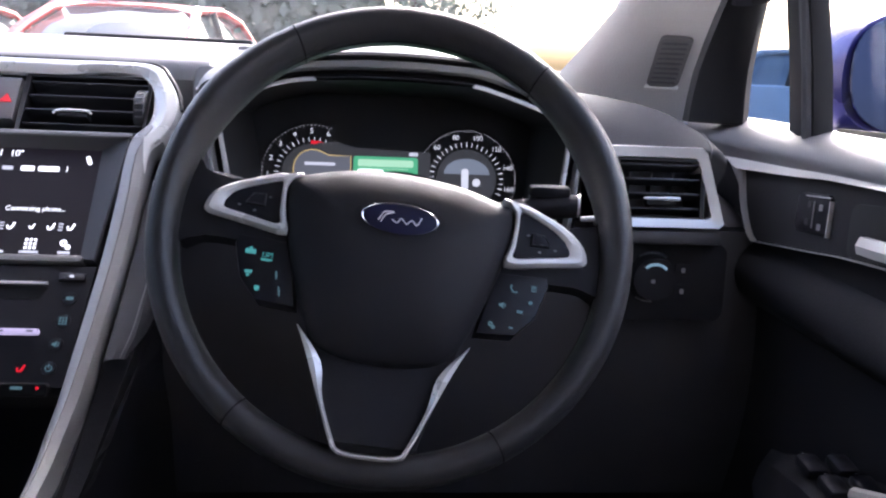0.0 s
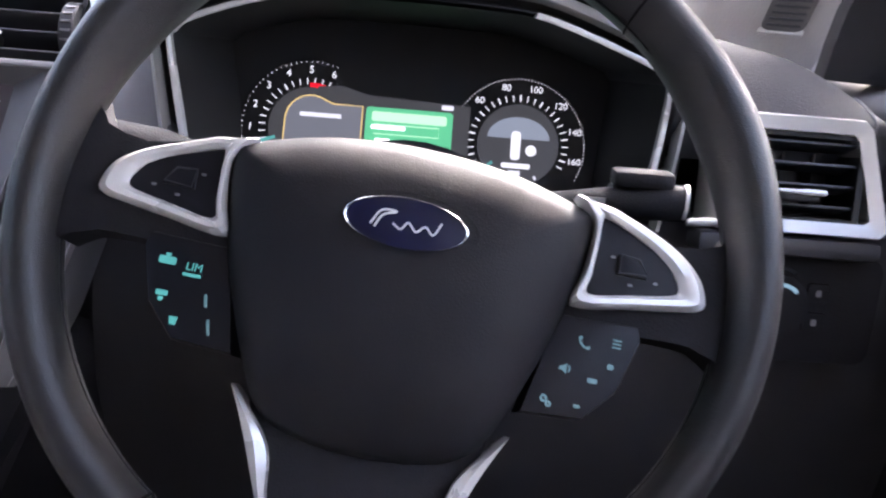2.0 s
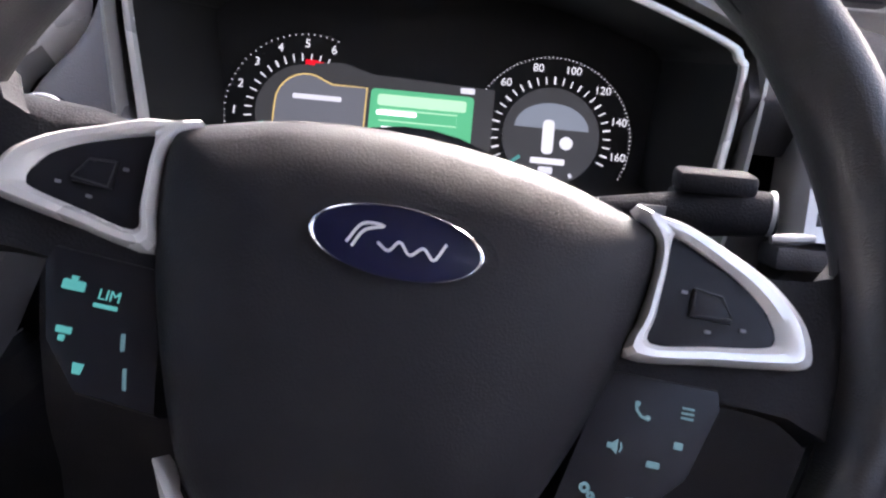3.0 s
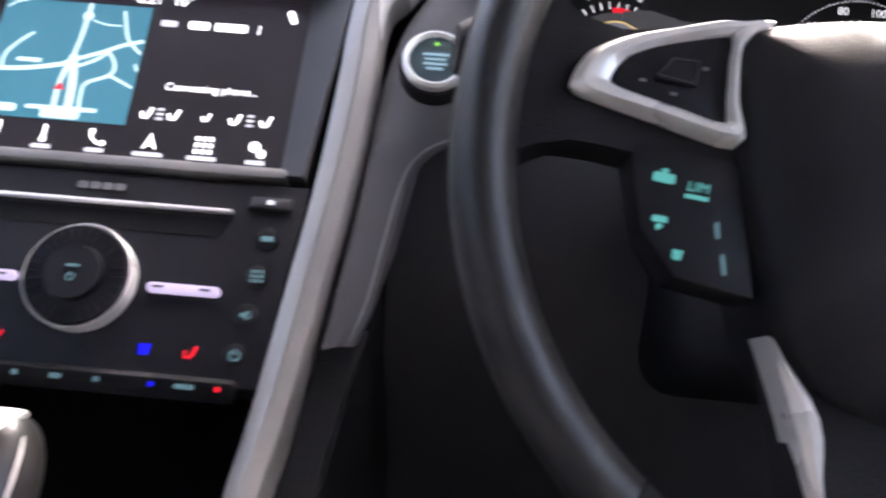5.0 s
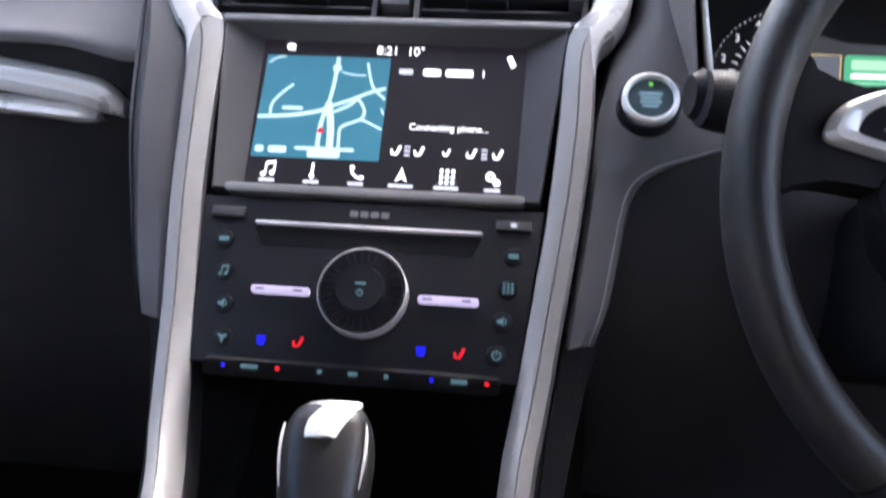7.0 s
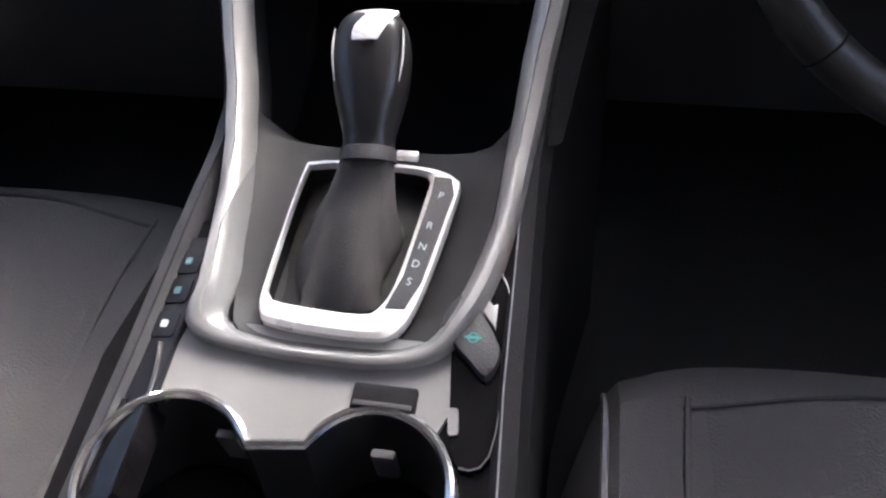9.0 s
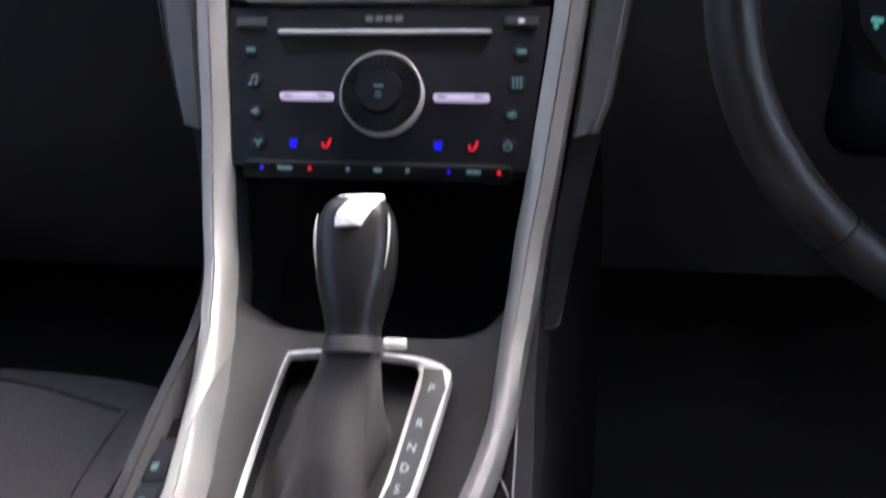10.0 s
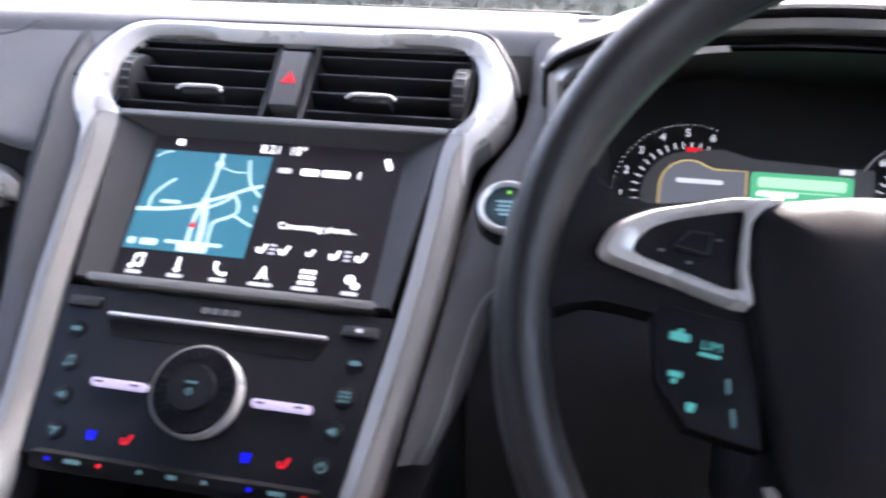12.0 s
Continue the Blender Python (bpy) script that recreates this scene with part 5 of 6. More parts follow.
            # Chrome slip added for the glint on each switch.
            part("switch_edge", moved(box((0, 0.010, 0.006), (0.010, 0.002, 0.0015), 0.0005), x, y, 0.763, 8), M_CHROME, sw, "", True)
    part("door_pull", tube(smooth_line([(0.715, -0.115, 0.777), (0.725, -0.16, 0.790), (0.74, -0.21, 0.782)], 5), 0.006, 8), M_SILVER, d, "silver door pull", True)
    # window frame: black corner panel, upright divider, header
    bl, br, tr_, tl = Vector((0.744, 0.362, 1.012)), Vector((0.785, 0.298, 1.014)), Vector((0.780, 0.303, 1.16)), Vector((0.741, 0.318, 1.165))
    rows = [[bl.lerp(tl, k) + Vector((0.004, 0.03, 0)), bl.lerp(tl, k), bl.lerp(tl, k).lerp(br.lerp(tr_, k), 0.55) + Vector((-0.004, -0.004, 0)), bl.lerp(tl, k).lerp(br.lerp(tr_, k), 0.9) + Vector((-0.003, -0.003, 0)), br.lerp(tr_, k), br.lerp(tr_, k) + Vector((0.015, 0.02, 0))] for k in np.linspace(0, 1, 6)]
    for k, r in zip(np.linspace(0, 1, 6), rows):
        bend = max(0.0, (k - 0.3) / 0.7) ** 1.3
        for v, d_ in zip(r, (0.055, 0.055, 0.045, 0.034, 0.032, 0.032)):
            v.y -= d_ * bend
    part("corner_panel", cap(grid(rows, closed_v=True)), M_RUBBER, d, "black window corner panel", True)
    line = [Vector((0.775 - 0.30 * max(0, z - 1.14), y, z)) for y, z in smooth_line([(0.285, 1.155), (0.265, 1.20), (0.19, 1.30), (0.08, 1.375), (-0.1, 1.40), (-0.8, 1.40)], 5)]
    part("header", tube(line, 0.028, 10), M_DARK, d, "", True)
    line = [(0.140, 1.010), (0.159, 1.08), (0.180, 1.148), (0.214, 1.26)]
    rows = []
    for y, z in line:
        x = 0.796 - 0.30 * max(0, z - 1.14)
        rows.append([Vector((x, y - 0.002, z)), Vector((x - 0.010, y, z)), Vector((x - 0.014, y + 0.024, z)), Vector((x - 0.006, y + 0.056, z)), Vector((x + 0.010, y + 0.056, z)), Vector((x + 0.010, y, z))])
    part("run_channel", tube([r[1] + Vector((-0.002, 0.008, 0)) for r in rows], 0.0055, 8), M_SOFT, d, "grey felt window channel", True)
    part("divider", cap(grid(rows, closed_v=True)), M_RUBBER, d, "black quarter-window divider", True)
    part("window_seal", tube([(0.812, 0.14, 1.020), (0.812, -0.2, 1.030), (0.812, -0.8, 1.036)], 0.005, 6), M_RUBBER, d, "", True)
    g = part("window_pane", merge(shell([[Vector((0.815, y, 1.0)), Vector((0.812, y, 1.14)), Vector((0.735, y, 1.39))] for y in np.linspace(0.37, -0.75, 5)], 0.004, (1, 0, 0))), M_GLASS, d, "clear side window glass", True)
    g.visible_shadow = False
    return d


def door_mirror():
    m = thing("door_mirror", (1.08, 0.44, 1.068), "metallic blue door mirror outside the side window", "door mirror")
    rows = []
    for k, s in ((0.0, 0.15), (0.03, 0.6), (0.10, 0.9), (0.25, 1.0), (0.75, 1.0), (1.0, 0.95)):
        y = 0.10 * (1 - k)
        rows.append([(0.125 * s * math.copysign(abs(math.cos(a)) ** 0.75, math.cos(a)), y - 0.03, 0.088 * s * math.copysign(abs(math.sin(a)) ** 0.75, math.sin(a)) + 0.012) for a in np.linspace(0, 2 * math.pi, 33)[:-1]])
    part("housing", cap(grid(rows, closed_v=True)), M_BLUE, m, "metallic blue mirror shell")
    q = [(0.113 * math.copysign(abs(math.cos(a)) ** 0.7, math.cos(a)), 0.077 * math.copysign(abs(math.sin(a)) ** 0.7, math.sin(a)) + 0.012) for a in np.linspace(0, 2 * math.pi, 33)[:-1]]
    bm = prism(q, 0, 0.004)
    bm.transform(pose(0, -0.031, 0, 84, 0, 4))
    # Dark blue base stands for the reflected car flank, which is not built.
    part("mirror_glass", bm, mat("mirror_glass", (0.04, 0.044, 0.075), 0.03, metal=1.0, vary=0), m, "mirror glass, coloured for the dark blue flank it reflects")
    part("mirror_arm", moved(box((-0.14, 0.02, -0.085), (0.18, 0.05, 0.03), 0.01), 0, 0, 0, 0, 0), M_BLUE, m)
    part("lower_cover", moved(box((0.0, 0.02, -0.058), (0.17, 0.075, 0.025), 0.01), 0, 0, 0), M_BLUE, m)


def a_pillar():
    # driver's windscreen pillar trim, a flat panel that leans back and widens at its foot
    rows = []
    for z, y, x0, x1 in ((1.0, 0.60, 0.600, 0.800), (1.06, 0.55, 0.650, 0.805), (1.10, 0.51, 0.672, 0.803), (1.15, 0.46, 0.697, 0.800), (1.27, 0.32, 0.695, 0.765), (1.40, 0.12, 0.64, 0.70)):
        rows.append([Vector((x0 - 0.012, y + 0.045, z)), Vector((x0, y, z)), Vector(((x0 + x1) / 2 - 0.004, y - 0.028, z)), Vector((x1, y - 0.075, z)), Vector((x1 + 0.02, y - 0.02, z)), Vector((x1 + 0.01, y + 0.06, z))])
    p = part("pillar_driver", cap(grid([smooth_line([tuple(v) for v in r], 3, True) for r in rows], closed_v=True)), M_PILLAR)
    tagged(p, "beige fabric windscreen pillar trim", "windscreen pillar", kind="structure")
    nor = Vector((-0.42, -0.67, -0.61)).normalized()
    side = Vector((0, 0, 1)).cross(nor).normalized()
    m = Matrix((side, nor.cross(side), nor)).transposed().to_4x4()
    m.translation = Vector((0.7545, 0.4780, 1.0850)) + 0.003 * nor
    g = thing("pillar_speaker_grille", m, "dark grey tweeter grille let into the windscreen pillar trim", "speaker grille")
    lean = lambda pts: [(x + 0.32 * y, y) for x, y in pts]
    part("grille_plate", prism(lean(rounded(-0.022, -0.040, 0.022, 0.040, 0.008, 5)), -0.012, 0.002, 0.0015), M_GRILLE, g)
    part("lower_lip", prism(lean(rounded(-0.023, -0.045, 0.023, -0.040, 0.002, 3)), -0.012, 0.005, 0.0015), M_PILLAR, g, "pale lip under the grille")
    for k in range(9):
        y = -0.032 + 0.008 * k
        part("slot", slat_bar(0.034, 0.003, (0.32 * y, y, 0.0020)), M_SOFT, g)


def slat_bar(width, height, at):
    """A thin raised bar with rounded ends."""
    return moved(prism(rounded(-width / 2, -height / 2, width / 2, height / 2, height * 0.45, 3), 0, 0.0008), *at)


def gear_console():
    c = thing("gear_console", (0, -0.12, 0.40), "charcoal gear console between the seats with a light grey deck", "centre console")
    # bowl inside the silver frame
    def edge(p):
        ps = [-0.412, -0.406, -0.396, -0.370, -0.32, -0.26, -0.20, -0.15]
        xs_ = [0.030, 0.045, 0.058, 0.070, 0.080, 0.087, 0.095, 0.103]
        return np.interp(p, ps, xs_)
    rows = []
    for p in np.linspace(-0.4055, -0.230, 30):
        e = edge(p)
        dep = 0.016 * min(1, (p + 0.4055) / 0.03) + 0.06 * max(0.0, (p + 0.252) / 0.022) ** 2
        rows.append([on_console(e * u - (0.008 * max(0.0, min(1.0, (-0.36 - p) / 0.03)) if u < 0 else 0.0) * abs(u), p, -0.003 - dep * (1 - abs(u) ** 3)) for u in np.linspace(-1, 1, 15)])
    part("bowl", shell(rows, 0.01, (0, 0, -1)), M_BOWL, c, "charcoal dished surface round the gear gate", True)
    # storage cubby under the controls
    fl = [[Vector((x, y, z)) for x in np.linspace(-0.118, 0.114, 5)] for y, z in ((-0.010, 0.655), (0.01, 0.652), (0.05, 0.655), (0.16, 0.675), (0.20, 0.70), (0.21, 0.84))]
    part("cubby", shell(fl, 0.006, (0, 0.4, -1)), M_VENT, c, "dark open cubby behind the lever", True)
    for sgn in (-1, 1):
        rows = []
        for p in np.linspace(-0.26, -0.10, 10):
            e = on_console(sgn * (np.interp(p, [-0.26, -0.21, -0.10], [0.087, 0.094, 0.108]) + 0.005), p, -0.012)
            rows.append([e, e + Vector((0, 0.03, -0.03)), e + Vector((0, 0.09, -0.03)), e + Vector((0, 0.16, 0.0))])
        part("cubby_wall", shell(rows, 0.005, (sgn, 0, 0)), M_DARK, c, "", True)
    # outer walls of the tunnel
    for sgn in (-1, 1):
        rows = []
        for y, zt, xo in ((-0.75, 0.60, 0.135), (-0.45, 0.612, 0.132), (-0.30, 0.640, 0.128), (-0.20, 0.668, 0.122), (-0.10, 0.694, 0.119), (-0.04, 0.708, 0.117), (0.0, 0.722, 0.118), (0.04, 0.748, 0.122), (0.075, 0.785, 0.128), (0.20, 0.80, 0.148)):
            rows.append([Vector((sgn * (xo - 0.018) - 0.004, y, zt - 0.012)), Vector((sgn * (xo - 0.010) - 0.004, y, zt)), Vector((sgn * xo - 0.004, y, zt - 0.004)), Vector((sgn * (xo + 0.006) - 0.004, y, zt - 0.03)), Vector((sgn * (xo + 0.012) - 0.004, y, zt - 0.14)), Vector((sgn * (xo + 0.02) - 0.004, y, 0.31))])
        # Driver's wall and rail get darker colours in place of their shade.
        part("side_wall", shell([r[3:] for r in rows], 0.008, (-sgn, 0, 0)), M_DARK if sgn > 0 else M_FLANK, c, "console side wall, darkened in colour towards the driver", True)
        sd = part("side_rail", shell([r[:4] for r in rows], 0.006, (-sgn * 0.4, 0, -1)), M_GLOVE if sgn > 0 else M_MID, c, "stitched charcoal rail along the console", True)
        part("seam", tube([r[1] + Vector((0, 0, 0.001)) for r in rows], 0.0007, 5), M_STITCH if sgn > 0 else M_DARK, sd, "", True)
    # light grey deck with two cup wells
    cups = ((-0.074, -0.270, 0.049), (0.042, -0.262, 0.045))
    zz = lambda yy: 0.666 + 0.25 * (yy + 0.19)
    def arc(k, a0, a1, n=14):
        cx, cy, r = cups[k]
        return [(cx + r * math.cos(radians(a)), cy + r * math.sin(radians(a))) for a in np.linspace(a0, a1, n)]
    def sheet(pts, lift, thick=0.004):
        bm = prism(pts, -thick, 0.0)
        for v in bm.verts:
            v.co.z += zz(v.co.y) + lift
        return bm
    part("deck", sheet([(-0.090, -0.172), (-0.0985, -0.222)] + arc(0, 113, 30) + arc(1, 153, 48) + [(0.079, -0.214), (0.074, -0.172)], 0.0), M_BRUSH, c, "light grey metallic deck plate", True)
    part("deck_side", sheet([(-0.120, -0.10), (-0.090, -0.10), (-0.090, -0.172), (-0.0985, -0.222)] + arc(0, 113, 190) + [(-0.140, -0.30), (-0.140, -0.20)], -0.003), M_GLOSS, c, "gloss black side of the deck", True)
    part("deck_side", sheet([(0.108, -0.09), (0.120, -0.30)] + arc(1, -20, 48) + [(0.079, -0.214), (0.074, -0.172), (0.086, -0.09)], -0.004), M_GLOSS, c, "gloss black side of the deck", True)
    # Chrome bar put in for the highlight streak on the gloss black.
    part("deck_edge", tube(smooth_line([(-0.103, -0.192, 0.668), (-0.0995, -0.210, 0.664), (-0.098, -0.229, 0.659)], 4), 0.0016, 6), M_CHROME, c, "chrome bar standing for the white streak on the gloss", True)
    # wells: one figure-eight liner
    zz = lambda yy: 0.668 + 0.25 * (yy + 0.19)
    out = []
    for k in range(30):
        a = radians(-100 + 253 * k / 29)
        out.append((cups[1][0] + cups[1][2] * math.cos(a), cups[1][1] + cups[1][2] * math.sin(a)))
    for k in range(30):
        a = radians(30 + 250 * k / 29)
        out.append((cups[0][0] + cups[0][2] * math.cos(a), cups[0][1] + cups[0][2] * math.sin(a)))
    rows = [[(x, y, zz(y) + dz) for x, y in out] for dz in (0.0, -0.03, -0.075)]
    well = part("cup_well", merge(grid(rows, closed_v=True), prism(out, 0.575, 0.58)), M_VENT, c, "deep black double cup holder", True)
    part("well_rim", tube([(x, y, zz(y)) for x, y in out], 0.0032, 8, True), M_CHROME, c, "bright rim round the cup holders", True)
    for x, y in ((-0.047, -0.235), (0.045, -0.235)):
        part("cup_clip", moved(box((0, 0, 0), (0.014, 0.006, 0.03), 0.002), x, y, 0.635, 10), M_MID, well, "", True)
    part("deck_slot", moved(box((0, 0, 0), (0.038, 0.018, 0.006), 0.002), 0.041, -0.211, 0.662, 14), M_RUBBER, c, "small black hinged tab", True)
    part("slot_bar", moved(box((0, 0, 0.0035), (0.034, 0.003, 0.002), 0.0005), 0.041, -0.2155, 0.6615, 14), M_MID, c, "", True)
    return c


def gate_and_lever():
    m = Matrix.Translation((0.0, -0.056, 0.7035)) @ pose(0, 0, 0, 14.5, 0, 0)
    g = thing("gear_gate", m, "silver-rimmed gear gate with lit position letters", "gear gate")
    outer = smooth_line([(-0.038, 0.002), (0.0, 0.005), (0.042, 0.003), (0.059, -0.003), (0.062, -0.016), (0.052, -0.085), (0.041, -0.118), (0.02, -0.125), (-0.035, -0.122), (-0.046, -0.114), (-0.048, -0.09), (-0.045, -0.010)], 5, True)
    inner = smooth_line([(-0.035, -0.002), (0.0, 0.001), (0.034, -0.001), (0.042, -0.006), (0.042, -0.018), (0.035, -0.080), (0.027, -0.104), (0.013, -0.1095), (-0.034, -0.107), (-0.0425, -0.1025), (-0.0452, -0.09), (-0.0428, -0.013)], 5, True)
    rows = [[(*o, -0.006), (*o, 0.003), (*(o * 0.8 + i * 0.2), 0.0055), (*(o * 0.3 + i * 0.7), 0.0055), (*i, 0.003), (*i, 0.0005)] for o, i in zip(outer, inner)]
    part("rim", grid(rows, closed_u=True), M_TRIM, g, "satin silver gate rim")
    part("well_wall", grid([[(*i, 0.0005), (*i, -0.014)] for i in inner], closed_u=True), M_VENT, g, "black inner wall")
    part("well", prism([tuple(q) for q in inner], -0.018, -0.013), M_VENT, g)
    st = part("indicator_strip", prism([(0.0455, -0.005), (0.0575, -0.0055), (0.0604, -0.017), (0.0503, -0.085), (0.0435, -0.104), (0.0315, -0.105), (0.0385, -0.082), (0.0458, -0.018)][::-1], 0.003, 0.0062), M_MID, g, "dark strip with gear letters")
    for s, x, y in (("P", 0.0512, -0.020), ("R", 0.0478, -0.044), ("N", 0.0458, -0.060), ("D", 0.0438, -0.073), ("S", 0.0418, -0.086)):
        lettering("letter", s, 0.0074, x + 0.001, y, 0.0063, E_GATE, st, -8)
    part("release_button", moved(box((0, 0, 0), (0.015, 0.006, 0.006), 0.0015), 0.024, 0.0125, 0.004), M_TRIM, g, "small silver release button")
    # lever, pushed fully forward
    lv = thing("gear_lever", m, "black gear lever with chrome edges and a silver cap", "gear lever")
    rows = []
    for k, (z, rx, ry, cx, cy) in enumerate(((-0.014, 0.033, 0.045, -0.006, -0.060), (-0.010, 0.031, 0.044, -0.005, -0.058), (0.000, 0.0265, 0.040, -0.002, -0.048), (0.012, 0.0215, 0.032, 0.0015, -0.035), (0.022, 0.0185, 0.022, 0.004, -0.021), (0.030, 0.0165, 0.0165, 0.005, -0.011), (0.034, 0.016, 0.015, 0.005, -0.008))):
        f = 1 - k / 6
        rows.append([(cx + (rx + 0.0042 * f * math.sin(6 * a + 0.5 * k)) * math.copysign(abs(math.cos(a)) ** 0.75, math.cos(a)), cy + (ry + 0.003 * f * math.sin(5 * a + k)) * math.copysign(abs(math.sin(a)) ** 0.75, math.sin(a)), z + 0.0045 * f * math.sin(5 * a + 0.8 * k)) for a in np.linspace(0, 2 * math.pi, 49)[:-1]])
    part("gaiter", cap(grid(rows, closed_v=True)), M_BOOT, lv, "soft black gaiter")
    base, top = Vector((0.0055, -0.011, 0.028)), Vector((0.0005, 0.070, 0.074))
    axis = (top - base).normalized()
    km = Matrix.Translation(base) @ axis.to_track_quat("Z", "Y").to_matrix().to_4x4()
    side = km.to_3x3().inverted() @ Vector((1, 0, 0))
    km = km @ Matrix.Rotation(math.atan2(side.y, side.x), 4, "Z")
    prof = [(0.0, 0.0165, 0.0150), (0.012, 0.0165, 0.0155), (0.022, 0.0185, 0.0175), (0.042, 0.0235, 0.0205), (0.062, 0.0252, 0.0215), (0.078, 0.0238, 0.0205), (0.088, 0.0200, 0.0175), (0.0925, 0.015, 0.012), (0.0935, 0.006, 0.005)]
    lines = smooth_line(prof, 4)
    rows = [[(q[1] * math.copysign(abs(math.cos(a)) ** 0.8, math.cos(a)), q[2] * math.copysign(abs(math.sin(a)) ** 0.8, math.sin(a)), q[0]) for a in np.linspace(0, 2 * math.pi, 41)[:-1]] for q in lines]
    kb = part("knob", bm_t(cap(grid(rows, closed_v=True)), km), M_KNOB, lv, "smooth black lever knob")
    # silver cap on the shoulder that faces the seats
    back = -1.0
    rows = [[(0.0035 + 0.0145 * u - 0.0095 * (1 - v) * max(0.0, u), back * (0.0236 - 0.0042 * u * u - 0.0098 * v ** 2.2), 0.0715 + 0.0215 * v) for u in np.linspace(-1, 1, 9)] for v in np.linspace(0, 1, 8)]
    part("cap", bm_t(shell([[Vector(q) for q in r] for r in rows], 0.004, (0, 1, -0.3)), km), M_TRIM, kb, "silver cap")
    for sgn in (-1, 1):
        pts = [km @ Vector((sgn * q[1] * w, -q[2] * 0.66, q[0])) for q, w in zip(lines[13:22], np.linspace(0.86, 0.95, 9))]
        part("edge_strip", tube(pts, [0.0003, 0.0006, 0.0008, 0.0009, 0.0009, 0.0009, 0.0008, 0.0006, 0.0003], 6), M_TRIM, kb, "chrome edge strip")
    part("collar", bm_t(disc((0, 0), 0.0185, -0.002, 0.007, 30, 0.001, 0.0178), km), M_MID, lv)


def bm_t(bm, m):
    bm.transform(m)
    return bm


def console_switches():
    # parking brake switch in a gloss recess beside the deck
    m = Matrix.Translation((0.0, -0.056, 0.7035)) @ pose(0, 0, 0, 14.5, 0, 0)
    b = thing("parking_brake_switch", m, "grey parking brake switch in a gloss black recess", "switch")
    rim = smooth_line([(0.084, -0.062), (0.096, -0.068), (0.1045, -0.085), (0.1070, -0.115), (0.1045, -0.185), (0.084, -0.190), (0.078, -0.150), (0.070, -0.112)], 4, True)
    part("recess", prism([tuple(q) for q in rim], -0.012, -0.003, 0.001), M_GLOSS, b, "gloss black recess")
    part("recess_edge", tube([(q[0], q[1], -0.002) for q in rim[2:20]], 0.0009, 6), M_CHROME, b, "thin bright edge")
    part("rocker", prism([tuple(q) for q in smooth_line([(0.067, -0.112), (0.075, -0.091), (0.088, -0.100), (0.102, -0.120), (0.103, -0.131), (0.097, -0.142), (0.087, -0.133)], 3, True)][::-1], -0.006, 0.006, 0.003), M_MID, b)
    icon("ring", "symbol", 0.087, -0.119, 0.008, 0.0062, E_TEAL, b), slab("symbol", 0.087, -0.119, 0.010, 0.0018, 0.0062, E_TEAL, b)
    # Two pale plates stand for glints on the gloss recess.
    part("glint_plate", moved(prism([(-0.0055, 0.002), (0.002, -0.011), (0.004, 0.006), (0.001, 0.004), (-0.002, 0.010)], 0, 0.003, 0.0005), 0.0950, -0.098, -0.003, 0, 0, 8), M_SILVER_LIT, b, "silver plate standing for the glint beside the switch")
    part("glint_plate", moved(prism(rounded(-0.003, -0.008, 0.003, 0.008, 0.002), 0, 0.002), 0.082, -0.168, -0.003, 0, 0, 8), M_BRUSH, b)
    # passenger side row of small switches
    m = Matrix.Translation((-0.105, -0.169, 0.672)) @ pose(0, 0, 0, 14, -12, -4)
    r = thing("switch_row", m, "dark row of three small lit console switches", "switch row")
    part("plate", prism(rounded(-0.014, -0.060, 0.012, 0.056, 0.008, 4), -0.02, 0.0, 0.002), M_PANEL, r)
    for y in (0.036, 0.014, -0.010):
        k = part("button", moved(prism(rounded(-0.009, -0.009, 0.009, 0.009, 0.003), 0, 0.001, 0.0005), 0, y, 0), M_PANEL, r)
        slab("symbol", 0, y, 0.005, 0.005, 0.0011, E_DIM if y > 0 else E_SOFT, k)
    part("gloss_side", moved(prism(rounded(-0.012, -0.030, 0.012, 0.030, 0.006), -0.02, 0.001, 0.001), -0.002, -0.090, 0, 0, 0, 0), M_GLOSS, r)


